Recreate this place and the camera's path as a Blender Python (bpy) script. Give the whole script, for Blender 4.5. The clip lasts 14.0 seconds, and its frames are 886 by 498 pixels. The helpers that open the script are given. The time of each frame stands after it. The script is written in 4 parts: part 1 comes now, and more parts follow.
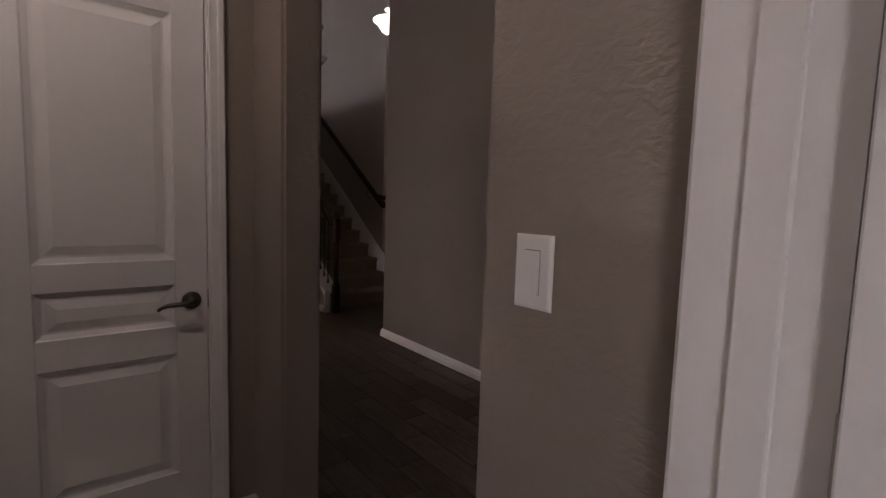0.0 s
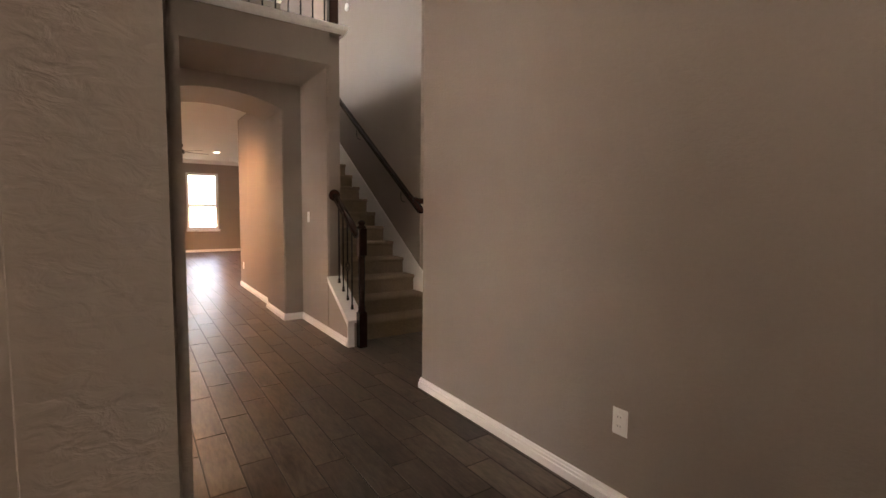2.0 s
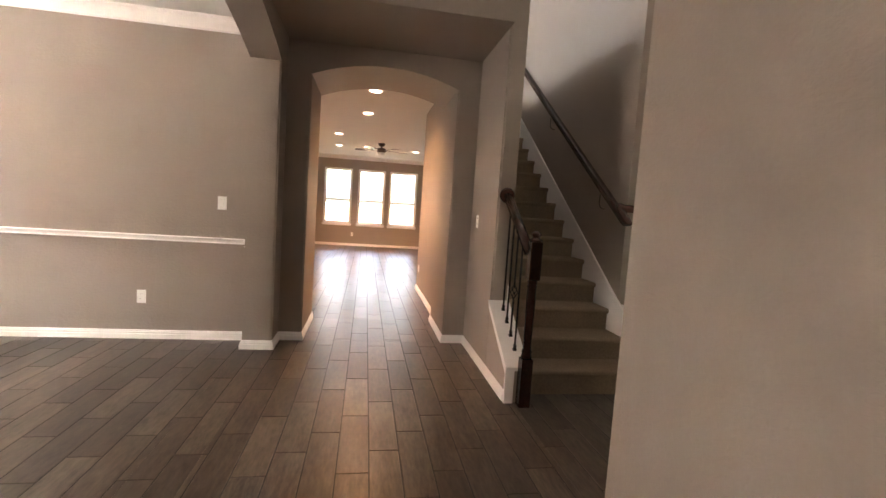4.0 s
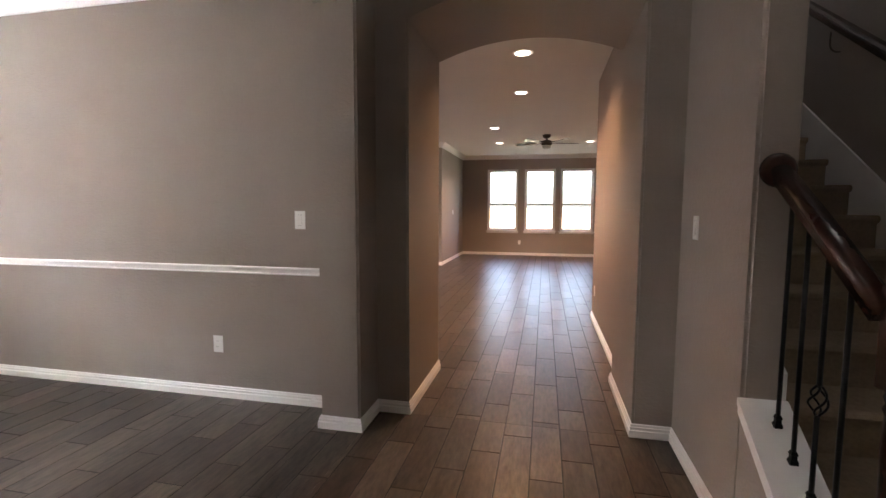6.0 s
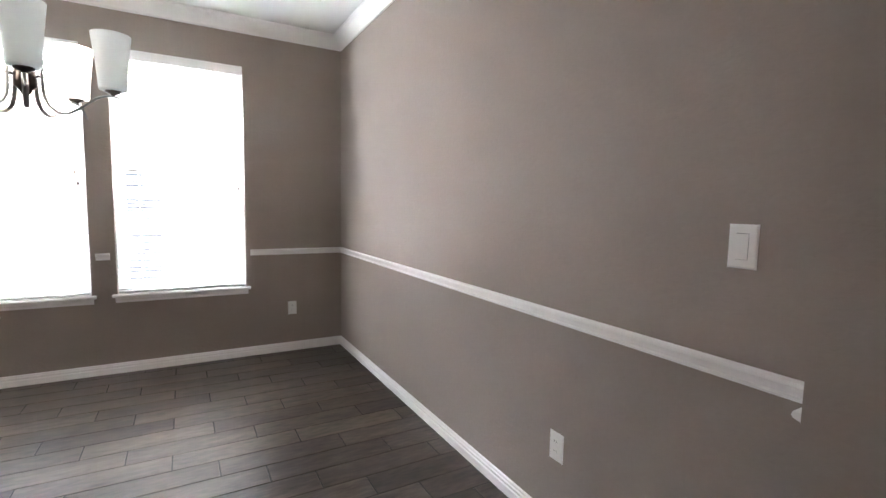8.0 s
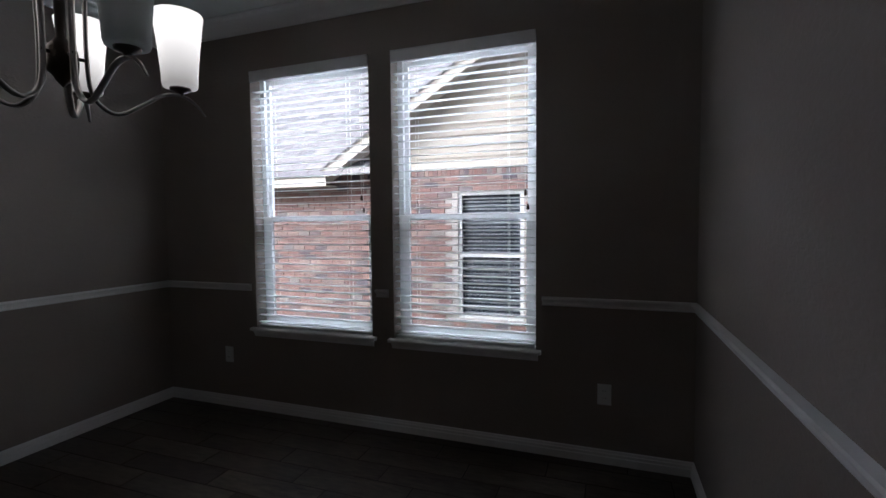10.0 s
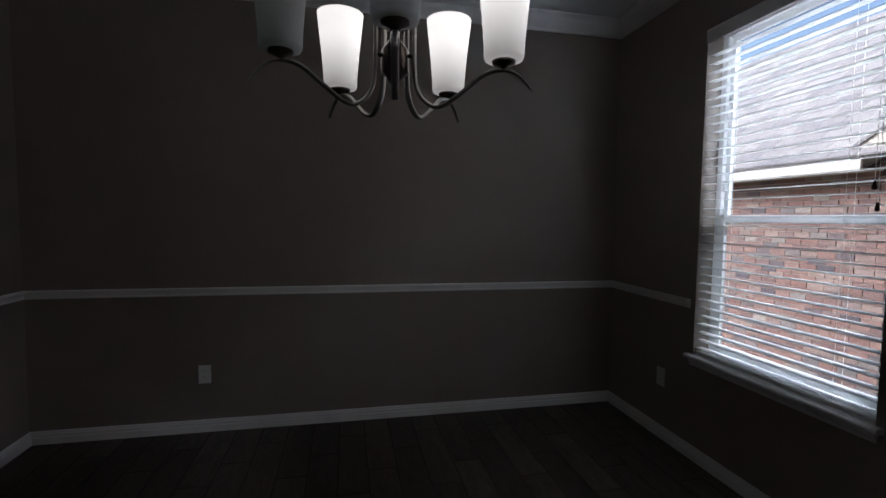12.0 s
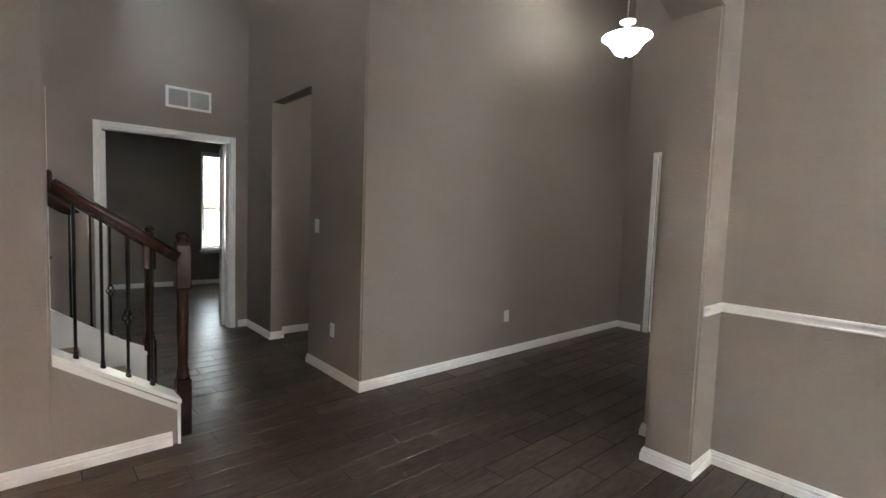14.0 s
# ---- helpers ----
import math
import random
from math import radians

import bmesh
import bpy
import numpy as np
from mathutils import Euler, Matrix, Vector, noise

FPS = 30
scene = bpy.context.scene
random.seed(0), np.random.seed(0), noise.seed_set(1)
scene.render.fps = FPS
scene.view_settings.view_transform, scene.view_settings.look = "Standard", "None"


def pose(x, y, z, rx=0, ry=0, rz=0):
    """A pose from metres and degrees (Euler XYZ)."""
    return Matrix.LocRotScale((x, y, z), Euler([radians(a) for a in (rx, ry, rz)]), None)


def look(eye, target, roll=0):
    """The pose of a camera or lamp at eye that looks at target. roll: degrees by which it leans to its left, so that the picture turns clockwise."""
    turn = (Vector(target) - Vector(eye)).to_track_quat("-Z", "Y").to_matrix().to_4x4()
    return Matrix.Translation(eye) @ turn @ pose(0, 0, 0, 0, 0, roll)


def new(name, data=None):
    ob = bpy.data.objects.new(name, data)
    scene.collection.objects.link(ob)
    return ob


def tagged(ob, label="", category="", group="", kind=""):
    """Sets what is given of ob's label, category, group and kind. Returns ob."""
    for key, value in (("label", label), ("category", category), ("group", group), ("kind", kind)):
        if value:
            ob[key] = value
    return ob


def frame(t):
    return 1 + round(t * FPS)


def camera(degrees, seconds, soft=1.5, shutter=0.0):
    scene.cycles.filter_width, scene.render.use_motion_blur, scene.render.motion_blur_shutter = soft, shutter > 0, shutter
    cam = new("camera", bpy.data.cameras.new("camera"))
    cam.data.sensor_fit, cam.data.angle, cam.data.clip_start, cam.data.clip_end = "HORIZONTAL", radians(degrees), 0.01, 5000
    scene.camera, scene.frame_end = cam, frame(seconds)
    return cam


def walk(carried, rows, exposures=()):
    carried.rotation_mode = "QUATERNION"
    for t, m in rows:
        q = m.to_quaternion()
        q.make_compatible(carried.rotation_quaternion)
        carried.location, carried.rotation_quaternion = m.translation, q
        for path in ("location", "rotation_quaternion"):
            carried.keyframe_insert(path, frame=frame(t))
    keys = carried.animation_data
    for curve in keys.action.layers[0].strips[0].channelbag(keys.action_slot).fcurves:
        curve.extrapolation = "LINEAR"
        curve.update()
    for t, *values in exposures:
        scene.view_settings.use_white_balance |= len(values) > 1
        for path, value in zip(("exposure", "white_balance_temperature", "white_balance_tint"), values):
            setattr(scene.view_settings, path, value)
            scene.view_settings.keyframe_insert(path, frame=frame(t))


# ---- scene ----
cam = camera(87.8, 14.0)
PATH = [
    (0, (0.768, 0.668, 1.284), (2.01, 2.224, 1.104), 1.8),
    (0.2, (0.836, 0.772, 1.292), (1.956, 2.418, 1.095), 0.9),
    (0.3, (0.87, 0.822, 1.282), (1.928, 2.509, 1.105), 1.7),
    (0.5, (0.932, 0.92, 1.275), (1.917, 2.651, 1.094), 1.6),
    (1, (1.059, 1.202, 1.277), (2.005, 2.955, 1.105), 2.1),
    (1.5, (1.214, 1.487, 1.271), (2.272, 3.173, 1.081), 0.8),
    (2, (1.416, 1.736, 1.262), (2.527, 3.391, 1.105), 0.6),
    (2.3, (1.523, 1.868, 1.271), (2.645, 3.513, 1.084), 0.3),
    (2.5, (1.575, 1.989, 1.274), (2.679, 3.645, 1.083), 1.2),
    (3, (1.768, 2.212, 1.261), (2.625, 4.008, 1.053), 0.4),
    (3.2, (1.816, 2.332, 1.274), (2.548, 4.181, 1.067), 1.5),
    (5.3, (2.313, 3.795, 1.277), (2.261, 5.789, 1.137), -0.7),
    (5.4, (2.317, 3.899, 1.272), (2.235, 5.891, 1.12), -1.2),
    (5.5, (2.334, 3.982, 1.281), (2.199, 5.971, 1.12), -1.3),
    (6, (2.324, 4.418, 1.289), (1.896, 6.364, 1.114), 0.2),
    (6.5, (2.201, 4.821, 1.266), (1.401, 6.648, 1.118), 0.2),
    (7, (2.035, 5.176, 1.25), (0.829, 6.764, 1.088), 1.2),
    (7.5, (1.771, 5.455, 1.274), (0.3, 6.802, 1.126), 1.8),
    (8, (1.46, 5.825, 1.302), (-0.275, 6.804, 1.116), 1.1),
    (8.2, (1.348, 5.88, 1.304), (-0.445, 6.743, 1.105), 1.2),
    (10.3, (-0.26, 6.681, 1.326), (-2.037, 5.772, 1.198), -0.3),
    (10.5, (-0.376, 6.666, 1.333), (-2.071, 5.616, 1.179), -0.1),
    (11, (-0.635, 6.59, 1.352), (-2.062, 5.196, 1.213), 0.0),
    (11.5, (-0.744, 6.557, 1.349), (-1.734, 4.824, 1.22), -0.2),
    (12, (-0.747, 6.523, 1.352), (-1.159, 4.57, 1.219), 0.7),
    (12.5, (-0.658, 6.506, 1.345), (-0.608, 4.51, 1.226), 0.9),
    (13, (-0.412, 6.495, 1.325), (0.213, 4.597, 1.207), 1.6),
    (13.2, (-0.306, 6.473, 1.33), (0.51, 4.648, 1.2), 1.5),
    (13.5, (-0.118, 6.446, 1.318), (0.902, 4.733, 1.191), 1.8),
    (13.6, (-0.056, 6.435, 1.31), (1.088, 4.799, 1.187), 1.9),
    (14, (0.197, 6.279, 1.323), (1.695, 4.964, 1.184), 2.0),
]
EXPOSURES = [(0.0, 3.6, 6700, 24), (0.8, 4.85, 6600, 22), (1.5, 5.05, 7000, 19), (2.5, 5.85, 7900, 17), (3.2, 5.85, 7800, 16), (5.5, 5.1, 6500, 13), (6.5, 4.95, 6100, 11), (8.2, 4.9, 5900, 10), (9.2, 3.2, 5700, 10), (10.3, 0.95, 5400, 9), (12.0, 0.95, 5500, 9), (12.6, 2.15, 5800, 7), (13.2, 3.95, 6200, 5), (14.0, 5.5, 5850, 3)]
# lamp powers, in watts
L_DINING, L_LIVING, L_OFFICE, L_UP, L_BED, L_PASSAGE_FILL = 100.0, 0.10, 0.05, 5.5, 0.6, 0.2
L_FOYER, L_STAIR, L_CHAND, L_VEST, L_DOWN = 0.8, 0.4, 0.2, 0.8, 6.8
E_SHADE, E_BOWL = 0.42, 0.3
SKY_TINT = (0.95, 0.97, 1.0)
walk(cam, [(t, look(eye, target, roll)) for t, eye, target, roll in PATH], EXPOSURES)

# ---- world and light ----
world = bpy.data.worlds.new("sky")
scene.world = world
world.use_nodes = True
_n = world.node_tree.nodes
_sky = _n.new("ShaderNodeTexSky")
_sky.sky_type, _sky.sun_disc = "NISHITA", False
_sky.sun_elevation, _sky.sun_rotation = radians(37), radians(145)
_sky.air_density, _sky.dust_density, _sky.ozone_density = 1.0, 5.0, 0.3
world.node_tree.links.new(_sky.outputs[0], _n["Background"].inputs[0])
_n["Background"].inputs[1].default_value = 0.15
sun_data = bpy.data.lights.new("sun", "SUN")
sun_data.energy, sun_data.angle, sun_data.color = 5.0, radians(40), (1.0, 0.975, 0.95)
sun = new("sun", sun_data)
sun.matrix_world = look((4.5, -6.5, 6.0), (0, 0, 0))


# ---- materials ----
def mat(name, color, rough=0.5, metal=0.0, vary=0.06, scale=3.0, grain=60.0, bump=0.0, bump_scale=80.0, bump_stretch=(1, 1, 1), spec=0.5, emit=0.0, emit_color=None, trans=0.0, random_object=0.0):
    m = bpy.data.materials.new(name)
    m.use_nodes = True
    nt = m.node_tree
    b = nt.nodes["Principled BSDF"]
    b.inputs["Roughness"].default_value = rough
    b.inputs["Metallic"].default_value = metal
    b.inputs["Specular IOR Level"].default_value = spec
    b.inputs["Transmission Weight"].default_value = trans
    geo = nt.nodes.new("ShaderNodeTexCoord")
    n1 = nt.nodes.new("ShaderNodeTexNoise")
    n1.inputs["Scale"].default_value, n1.inputs["Detail"].default_value = scale, 5
    n2 = nt.nodes.new("ShaderNodeTexNoise")
    n2.inputs["Scale"].default_value, n2.inputs["Detail"].default_value = grain, 3
    for n in (n1, n2):
        nt.links.new(geo.outputs["Object"], n.inputs["Vector"])
    add = nt.nodes.new("ShaderNodeMath")
    add.operation = "ADD"
    nt.links.new(n1.outputs["Fac"], add.inputs[0])
    nt.links.new(n2.outputs["Fac"], add.inputs[1])
    rng = nt.nodes.new("ShaderNodeMapRange")
    rng.inputs["From Min"].default_value, rng.inputs["From Max"].default_value = 0.6, 1.4
    rng.inputs["To Min"].default_value, rng.inputs["To Max"].default_value = 1 - vary, 1 + vary
    nt.links.new(add.outputs[0], rng.inputs["Value"])
    val = rng.outputs[0]
    if random_object:
        info = nt.nodes.new("ShaderNodeObjectInfo")
        r2 = nt.nodes.new("ShaderNodeMapRange")
        r2.inputs["To Min"].default_value, r2.inputs["To Max"].default_value = 1 - random_object, 1 + random_object
        nt.links.new(info.outputs["Random"], r2.inputs["Value"])
        mul = nt.nodes.new("ShaderNodeMath")
        mul.operation = "MULTIPLY"
        nt.links.new(val, mul.inputs[0])
        nt.links.new(r2.outputs[0], mul.inputs[1])
        val = mul.outputs[0]
    hsv = nt.nodes.new("ShaderNodeHueSaturation")
    hsv.inputs["Color"].default_value = (*color, 1)
    nt.links.new(val, hsv.inputs["Value"])
    nt.links.new(hsv.outputs[0], b.inputs["Base Color"])
    if bump:
        nb = nt.nodes.new("ShaderNodeTexNoise")
        nb.inputs["Scale"].default_value, nb.inputs["Detail"].default_value = bump_scale, 4
        mp = nt.nodes.new("ShaderNodeMapping")
        mp.inputs["Scale"].default_value = bump_stretch
        nt.links.new(geo.outputs["Object"], mp.inputs["Vector"])
        nt.links.new(mp.outputs[0], nb.inputs["Vector"])
        nb.inputs["Distortion"].default_value = 0.6
        bp = nt.nodes.new("ShaderNodeBump")
        bp.inputs["Strength"].default_value, bp.inputs["Distance"].default_value = bump, 0.01
        nt.links.new(nb.outputs["Fac"], bp.inputs["Height"])
        nt.links.new(bp.outputs[0], b.inputs["Normal"])
    if emit:
        b.inputs["Emission Color"].default_value = (*(emit_color or color), 1)
        b.inputs["Emission Strength"].default_value = emit
    return m


M_WALL = mat("wall_paint", (0.30, 0.256, 0.222), 0.6, vary=0.03, bump=0.32, bump_scale=38, spec=0.3, bump_stretch=(1, 1, 1.7))
M_CEIL = mat("ceiling_paint", (0.72, 0.71, 0.69), 0.8, vary=0.03, bump=0.12, bump_scale=50, spec=0.2)
M_WHITE = mat("white_trim_paint", (0.84, 0.83, 0.82), 0.35, vary=0.02)
M_GROUT = mat("grout", (0.018, 0.016, 0.015), 0.8)
M_CARPET = mat("carpet", (0.25, 0.195, 0.142), 0.95, vary=0.2, bump=0.8, bump_scale=300, spec=0.1)
M_DARKWOOD = mat("dark_stained_wood", (0.035, 0.014, 0.010), 0.25, vary=0.3)
M_IRON = mat("black_iron", (0.012, 0.012, 0.013), 0.4, 0.6)
M_NICKEL = mat("brushed_nickel", (0.42, 0.40, 0.38), 0.28, 1.0)
M_BRONZE = mat("dark_bronze", (0.10, 0.085, 0.075), 0.3, 1.0)
M_PLATE = mat("white_plastic", (0.8, 0.8, 0.78), 0.3, vary=0.01)


# ---- mesh helpers ----
def mesh_ob(name, bm, material, parent=None, smooth=False):
    me = bpy.data.meshes.new(name)
    bmesh.ops.recalc_face_normals(bm, faces=bm.faces)
    if smooth:
        for f in bm.faces:
            f.smooth = True
    bm.to_mesh(me)
    bm.free()
    me.materials.append(material)
    ob = new(name, me)
    if parent:
        ob.parent = parent
    return ob


def part(name, bm, material, parent, label="", smooth=False):
    ob = mesh_ob(name, bm, material, parent, smooth)
    return tagged(ob, label) if label else ob


def thing(name, label, category, m=None, group="", kind=""):
    ob = new(name)
    if m is not None:
        ob.matrix_world = m
    return tagged(ob, label, category, group, kind)


def add_box(bm, lo, hi, bevel=0.0, segments=1):
    (x0, y0, z0), (x1, y1, z1) = lo, hi
    r = bmesh.ops.create_cube(bm, size=1.0, matrix=Matrix.Translation(((x0 + x1) / 2, (y0 + y1) / 2, (z0 + z1) / 2)) @ Matrix.Diagonal((abs(x1 - x0), abs(y1 - y0), abs(z1 - z0), 1)))
    if bevel:
        edges = {e for v in r["verts"] for e in v.link_edges}
        bmesh.ops.bevel(bm, geom=list(edges), offset=bevel, segments=segments, affect="EDGES")


def box(lo, hi, bevel=0.0, segments=1):
    bm = bmesh.new()
    add_box(bm, lo, hi, bevel, segments)
    return bm


def prism(points, axis, a, b):
    """A prism of the outline `points` (pairs) along the axis from a to b."""
    bm = bmesh.new()
    add_prism(bm, points, axis, a, b)
    return bm


def add_prism(bm, points, axis, a, b):
    def at(p, q):
        return {"x": (q, p[0], p[1]), "y": (p[0], q, p[1]), "z": (p[0], p[1], q)}[axis]
    va = [bm.verts.new(at(p, a)) for p in points]
    vb = [bm.verts.new(at(p, b)) for p in points]
    n = len(points)
    bm.faces.new(va)
    bm.faces.new(vb[::-1])
    for i in range(n):
        bm.faces.new((va[i], vb[i], vb[(i + 1) % n], va[(i + 1) % n]))


def structure(name, bm, material, label="", category="wall", smooth=False):
    return tagged(mesh_ob(name, bm, material, None, smooth), label or "painted tan wall with fine orange peel texture", category, kind="structure")


def wall_with_holes(axis, c0, c1, a0, a1, z0, z1, holes):
    """A slab across `axis` from c0 to c1, running a0..a1, with through openings (a, b, lo, hi)."""
    bm = bmesh.new()
    def put(p, q, lo, hi):
        if q - p < 1e-4 or hi - lo < 1e-4:
            return
        if axis == "x":
            add_box(bm, (c0, p, lo), (c1, q, hi))
        else:
            add_box(bm, (p, c0, lo), (q, c1, hi))
    at = a0
    for a, b, lo, hi in sorted(holes):
        put(at, a, z0, z1)
        put(a, b, z0, lo)
        put(a, b, hi, z1)
        at = b
    put(at, a1, z0, z1)
    bmesh.ops.remove_doubles(bm, verts=bm.verts, dist=1e-5)
    return bm


def add_pillar(bm, lo, hi, corners, r=0.013):
    """A box whose named vertical corners (x, y) are rounded like bullnose plaster."""
    old = set(bm.verts)
    add_box(bm, lo, hi)
    fresh = [v for v in bm.verts if v not in old]
    edges = set()
    for v in fresh:
        for e in v.link_edges:
            a, c = e.verts
            if abs(a.co.z - c.co.z) > 0.1 and any(abs(a.co.x - x) < 1e-4 and abs(a.co.y - y) < 1e-4 for x, y in corners):
                edges.add(e)
    bmesh.ops.bevel(bm, geom=list(edges), offset=r, segments=5, affect="EDGES")


def add_arch_head(bm, axis, c0, c1, a0, a1, spring, crown, top, n=18):
    """The wall above an arched opening."""
    half, rise = (a1 - a0) / 2, crown - spring
    r = (half * half + rise * rise) / (2 * rise)
    pts = [(a0, top)]
    for i in range(n + 1):
        a = a0 + (a1 - a0) * i / n
        pts.append((a, crown - r + math.sqrt(r * r - (a - a0 - half) ** 2)))
    pts.append((a1, top))
    add_prism(bm, pts, axis, c0, c1)


# ---- plan, in metres ----
DW, DE, DS, DN = -2.675, 1.065, 3.47, 7.08      # dining room faces
FW, FE, FS = 1.31, 3.10, 0.713                  # foyer faces
PS, PN = 3.75, 6.82                             # dining opening
AY, AL, AR, AY2 = 7.112, 1.515, 2.834, 7.95     # arch wall
HE = 3.043                                      # hall east face
SOFFIT, CEIL, HIGH = 2.68, 2.75, 5.6
CORNER = 4.51
OFF = 5.58

# ---- structure ----
def two_boxes(a, b):
    bm = box(*a)
    add_box(bm, *b)
    return bm


T = 0.12
NB = 17.35                                      # living room back wall
SX0, SX1 = 3.20, 4.13                           # stair flight
WE = 6.25                                       # ends of the stair walls

structure("floor", box((-4.6, -1.3, -0.5), (9.2, NB + 0.16, -0.0025)), M_GROUT, "dark grout bed under wood-look floor tiles", "floor")

# dining room
WIN = [(4.30, 5.225), (5.38, 6.27)]
WZ0, WZ1 = 0.60, 2.385
structure("wall_dining_west", wall_with_holes("x", DW - 0.16, DW, DS - T, DN + T, 0, 3.0, [(a, b, WZ0, WZ1) for a, b in WIN]), M_WALL)
structure("wall_dining_north", box((DW, DN, 0), (FW, DN + T, 3.0)), M_WALL)
structure("wall_dining_south", box((DW, DS - T, 0), (DE, DS, 3.0)), M_WALL)
bm = bmesh.new()
add_pillar(bm, (DE, DS - T, 0), (FW, PS, 2.40), [(DE, PS), (FW, PS)])
add_pillar(bm, (DE, PN, 0), (FW, DN, 2.40), [(DE, PN), (FW, PN)])
add_box(bm, (DE, DS - T, 2.40), (FW, PS, 2.64))
add_box(bm, (DE, PN, 2.40), (FW, DN, 2.64))
add_arch_head(bm, "x", DE, FW, PS, PN, 2.40, 2.61, 2.64)
add_box(bm, (DE, DS - T, 2.64), (FW, DN, HIGH))
structure("wall_dining_opening", bm, M_WALL)
structure("ceiling_dining", box((DW, DS, CEIL), (DE, DN, CEIL + 0.1)), M_CEIL, "white textured ceiling", "ceiling")

# arch wall and hall
bm = bmesh.new()
add_pillar(bm, (FW, AY, 0), (AL, AY2, 2.40), [(AL, AY), (AL, AY2)])
add_pillar(bm, (AR, AY, 0), (HE, AY2, 2.40), [(AR, AY), (AR, AY2)])
add_box(bm, (FW, AY, 2.40), (AL, AY2, 2.6))
add_box(bm, (AR, AY, 2.40), (HE, AY2, 2.6))
add_arch_head(bm, "y", AY, AY2, AL, AR, 2.40, 2.53, 2.6)
add_box(bm, (FW, AY, 2.6), (HE, AY2, SOFFIT + 0.3))
structure("wall_arch", bm, M_WALL)
structure("ceiling_hall", box((FW, 6.16, SOFFIT), (HE, AY, SOFFIT + 0.3)), M_WALL, "painted soffit under the upstairs landing", "ceiling")
structure("wall_balcony", box((FW, 6.16, SOFFIT + 0.3), (HE + 0.12, 6.28, 3.0)), M_WALL)

# foyer
bm = bmesh.new()
add_pillar(bm, (1.316, FS - T, 0), (1.457, 1.25, 2.45), [(1.457, 1.25), (1.316, 1.25)])
add_pillar(bm, (1.316, 2.235, 0), (1.457, 3.45, 2.45), [(1.457, 2.235), (1.316, 2.235), (1.457, 3.45)])
add_pillar(bm, (1.316, FS - T, 2.45), (1.457, 3.45, HIGH), [(1.457, 3.45)])
structure("wall_vestibule_east", bm, M_WALL)
structure("wall_vestibule_north", wall_with_holes("y", 2.552, 2.66, -0.6, 1.316, 0, 2.8, [(0.54, 1.155, 0, 2.055)]), M_WALL)
bm = bmesh.new()
add_pillar(bm, (FE, FS - T, 0), (FE + 0.35, CORNER, HIGH), [(FE, CORNER)])
structure("wall_foyer_east", bm, M_WALL)
structure("wall_foyer_south", wall_with_holes("y", FS - T, FS, 1.457, FE, 0, HIGH, [(1.75, 2.70, 0, 2.12)]), M_WALL)
structure("wall_alcove_south", wall_with_holes("y", CORNER - T, CORNER, FE + 0.35, OFF, 0, HIGH, [(3.98, 4.86, 0, 2.40)]), M_WALL)
structure("wall_office_west", wall_with_holes("x", OFF, OFF + T, CORNER - T, 9.0, 0, HIGH, [(4.70, 5.84, 0, 2.05)]), M_WALL)
structure("ceiling_foyer", box((-3.1, FS - T, HIGH), (OFF + T, 12.1, HIGH + 0.1)), M_CEIL, "white textured ceiling", "ceiling")

# stairs
bm = bmesh.new()
add_pillar(bm, (HE, WE, 0), (SX0 - 0.02, 10.28, 3.03), [(HE, WE), (SX0 - 0.02, WE)])
structure("wall_stair_west", bm, M_WALL)
structure("wall_stair_east", box((SX1, WE, 0), (SX1 + T, 12.0, HIGH)), M_WALL)
structure("wall_knee_west", prism([(5.72, 0), (WE, 0), (WE, 0.575), (5.72, 0.24)], "x", HE, SX0 - 0.02), M_WALL)
structure("wall_knee_east", prism([(5.72, 0), (WE, 0), (WE, 0.575), (5.72, 0.24)], "x", SX1 + 0.005, SX1 + T), M_WALL)
structure("wall_passage_north", wall_with_holes("y", WE + 0.003, WE + T, SX1 + T, OFF, 0, HIGH, [(4.43, 5.24, 0, 2.05)]), M_WALL)

# upstairs landing over the hall
structure("floor_landing", box((-3.0, 7.205, 2.96), (HE, 12.0, 3.03)), M_CARPET, "carpeted upstairs landing floor", "floor")
structure("floor_landing_edge", box((FW, 6.285, 2.985), (HE, 7.203, 3.03)), M_CARPET, "carpeted upstairs landing floor", "floor")
structure("floor_landing_top", box((HE, 10.285, 2.9), (SX1, 12.0, 3.06)), M_CARPET, "carpeted upstairs landing floor", "floor")
structure("wall_upstairs_west", wall_with_holes("x", -3.12, -3.0, DN + T, 12.0, 2.95, HIGH, [(8.2, 10.6, 3.75, 5.2)]), M_WALL)
structure("wall_upstairs_south", box((-3.0, DN + 0.003, 3.0), (DE, DN + T, HIGH)), M_WALL)
structure("wall_stair_back", box((3.02, 10.3, 0), (4.25, 10.4, 2.85)), M_WALL)
# unseen decks laid over the rooms to stop sky light leaking in
structure("roof_west", box((-3.3, 0.4, 5.75), (5.9, 12.3, 5.85)), M_CEIL, "plain unseen roof deck that keeps light out of the two-storey part", "roof")
structure("roof_dining", box((-3.1, -1.5, 3.02), (1.05, 7.06, 3.1)), M_CEIL, "plain unseen low roof deck that keeps light out", "roof")
structure("roof_living", box((-4.9, 12.15, 2.95), (4.6, NB + 0.4, 3.05)), M_CEIL, "plain unseen low roof deck that keeps light out", "roof")
structure("roof_kitchen", box((-4.9, 7.1, 2.86), (-3.13, 12.14, 2.95)), M_CEIL, "plain unseen low roof deck that keeps light out", "roof")
# made-up overhang, stretched east and south to block sun from the office window
structure("sun_blocker_office", box((OFF + T + 0.01, -1.5, 2.95), (12.4, 7.0, 3.05)), M_CEIL, "plain unseen low roof deck that keeps light out", "roof")
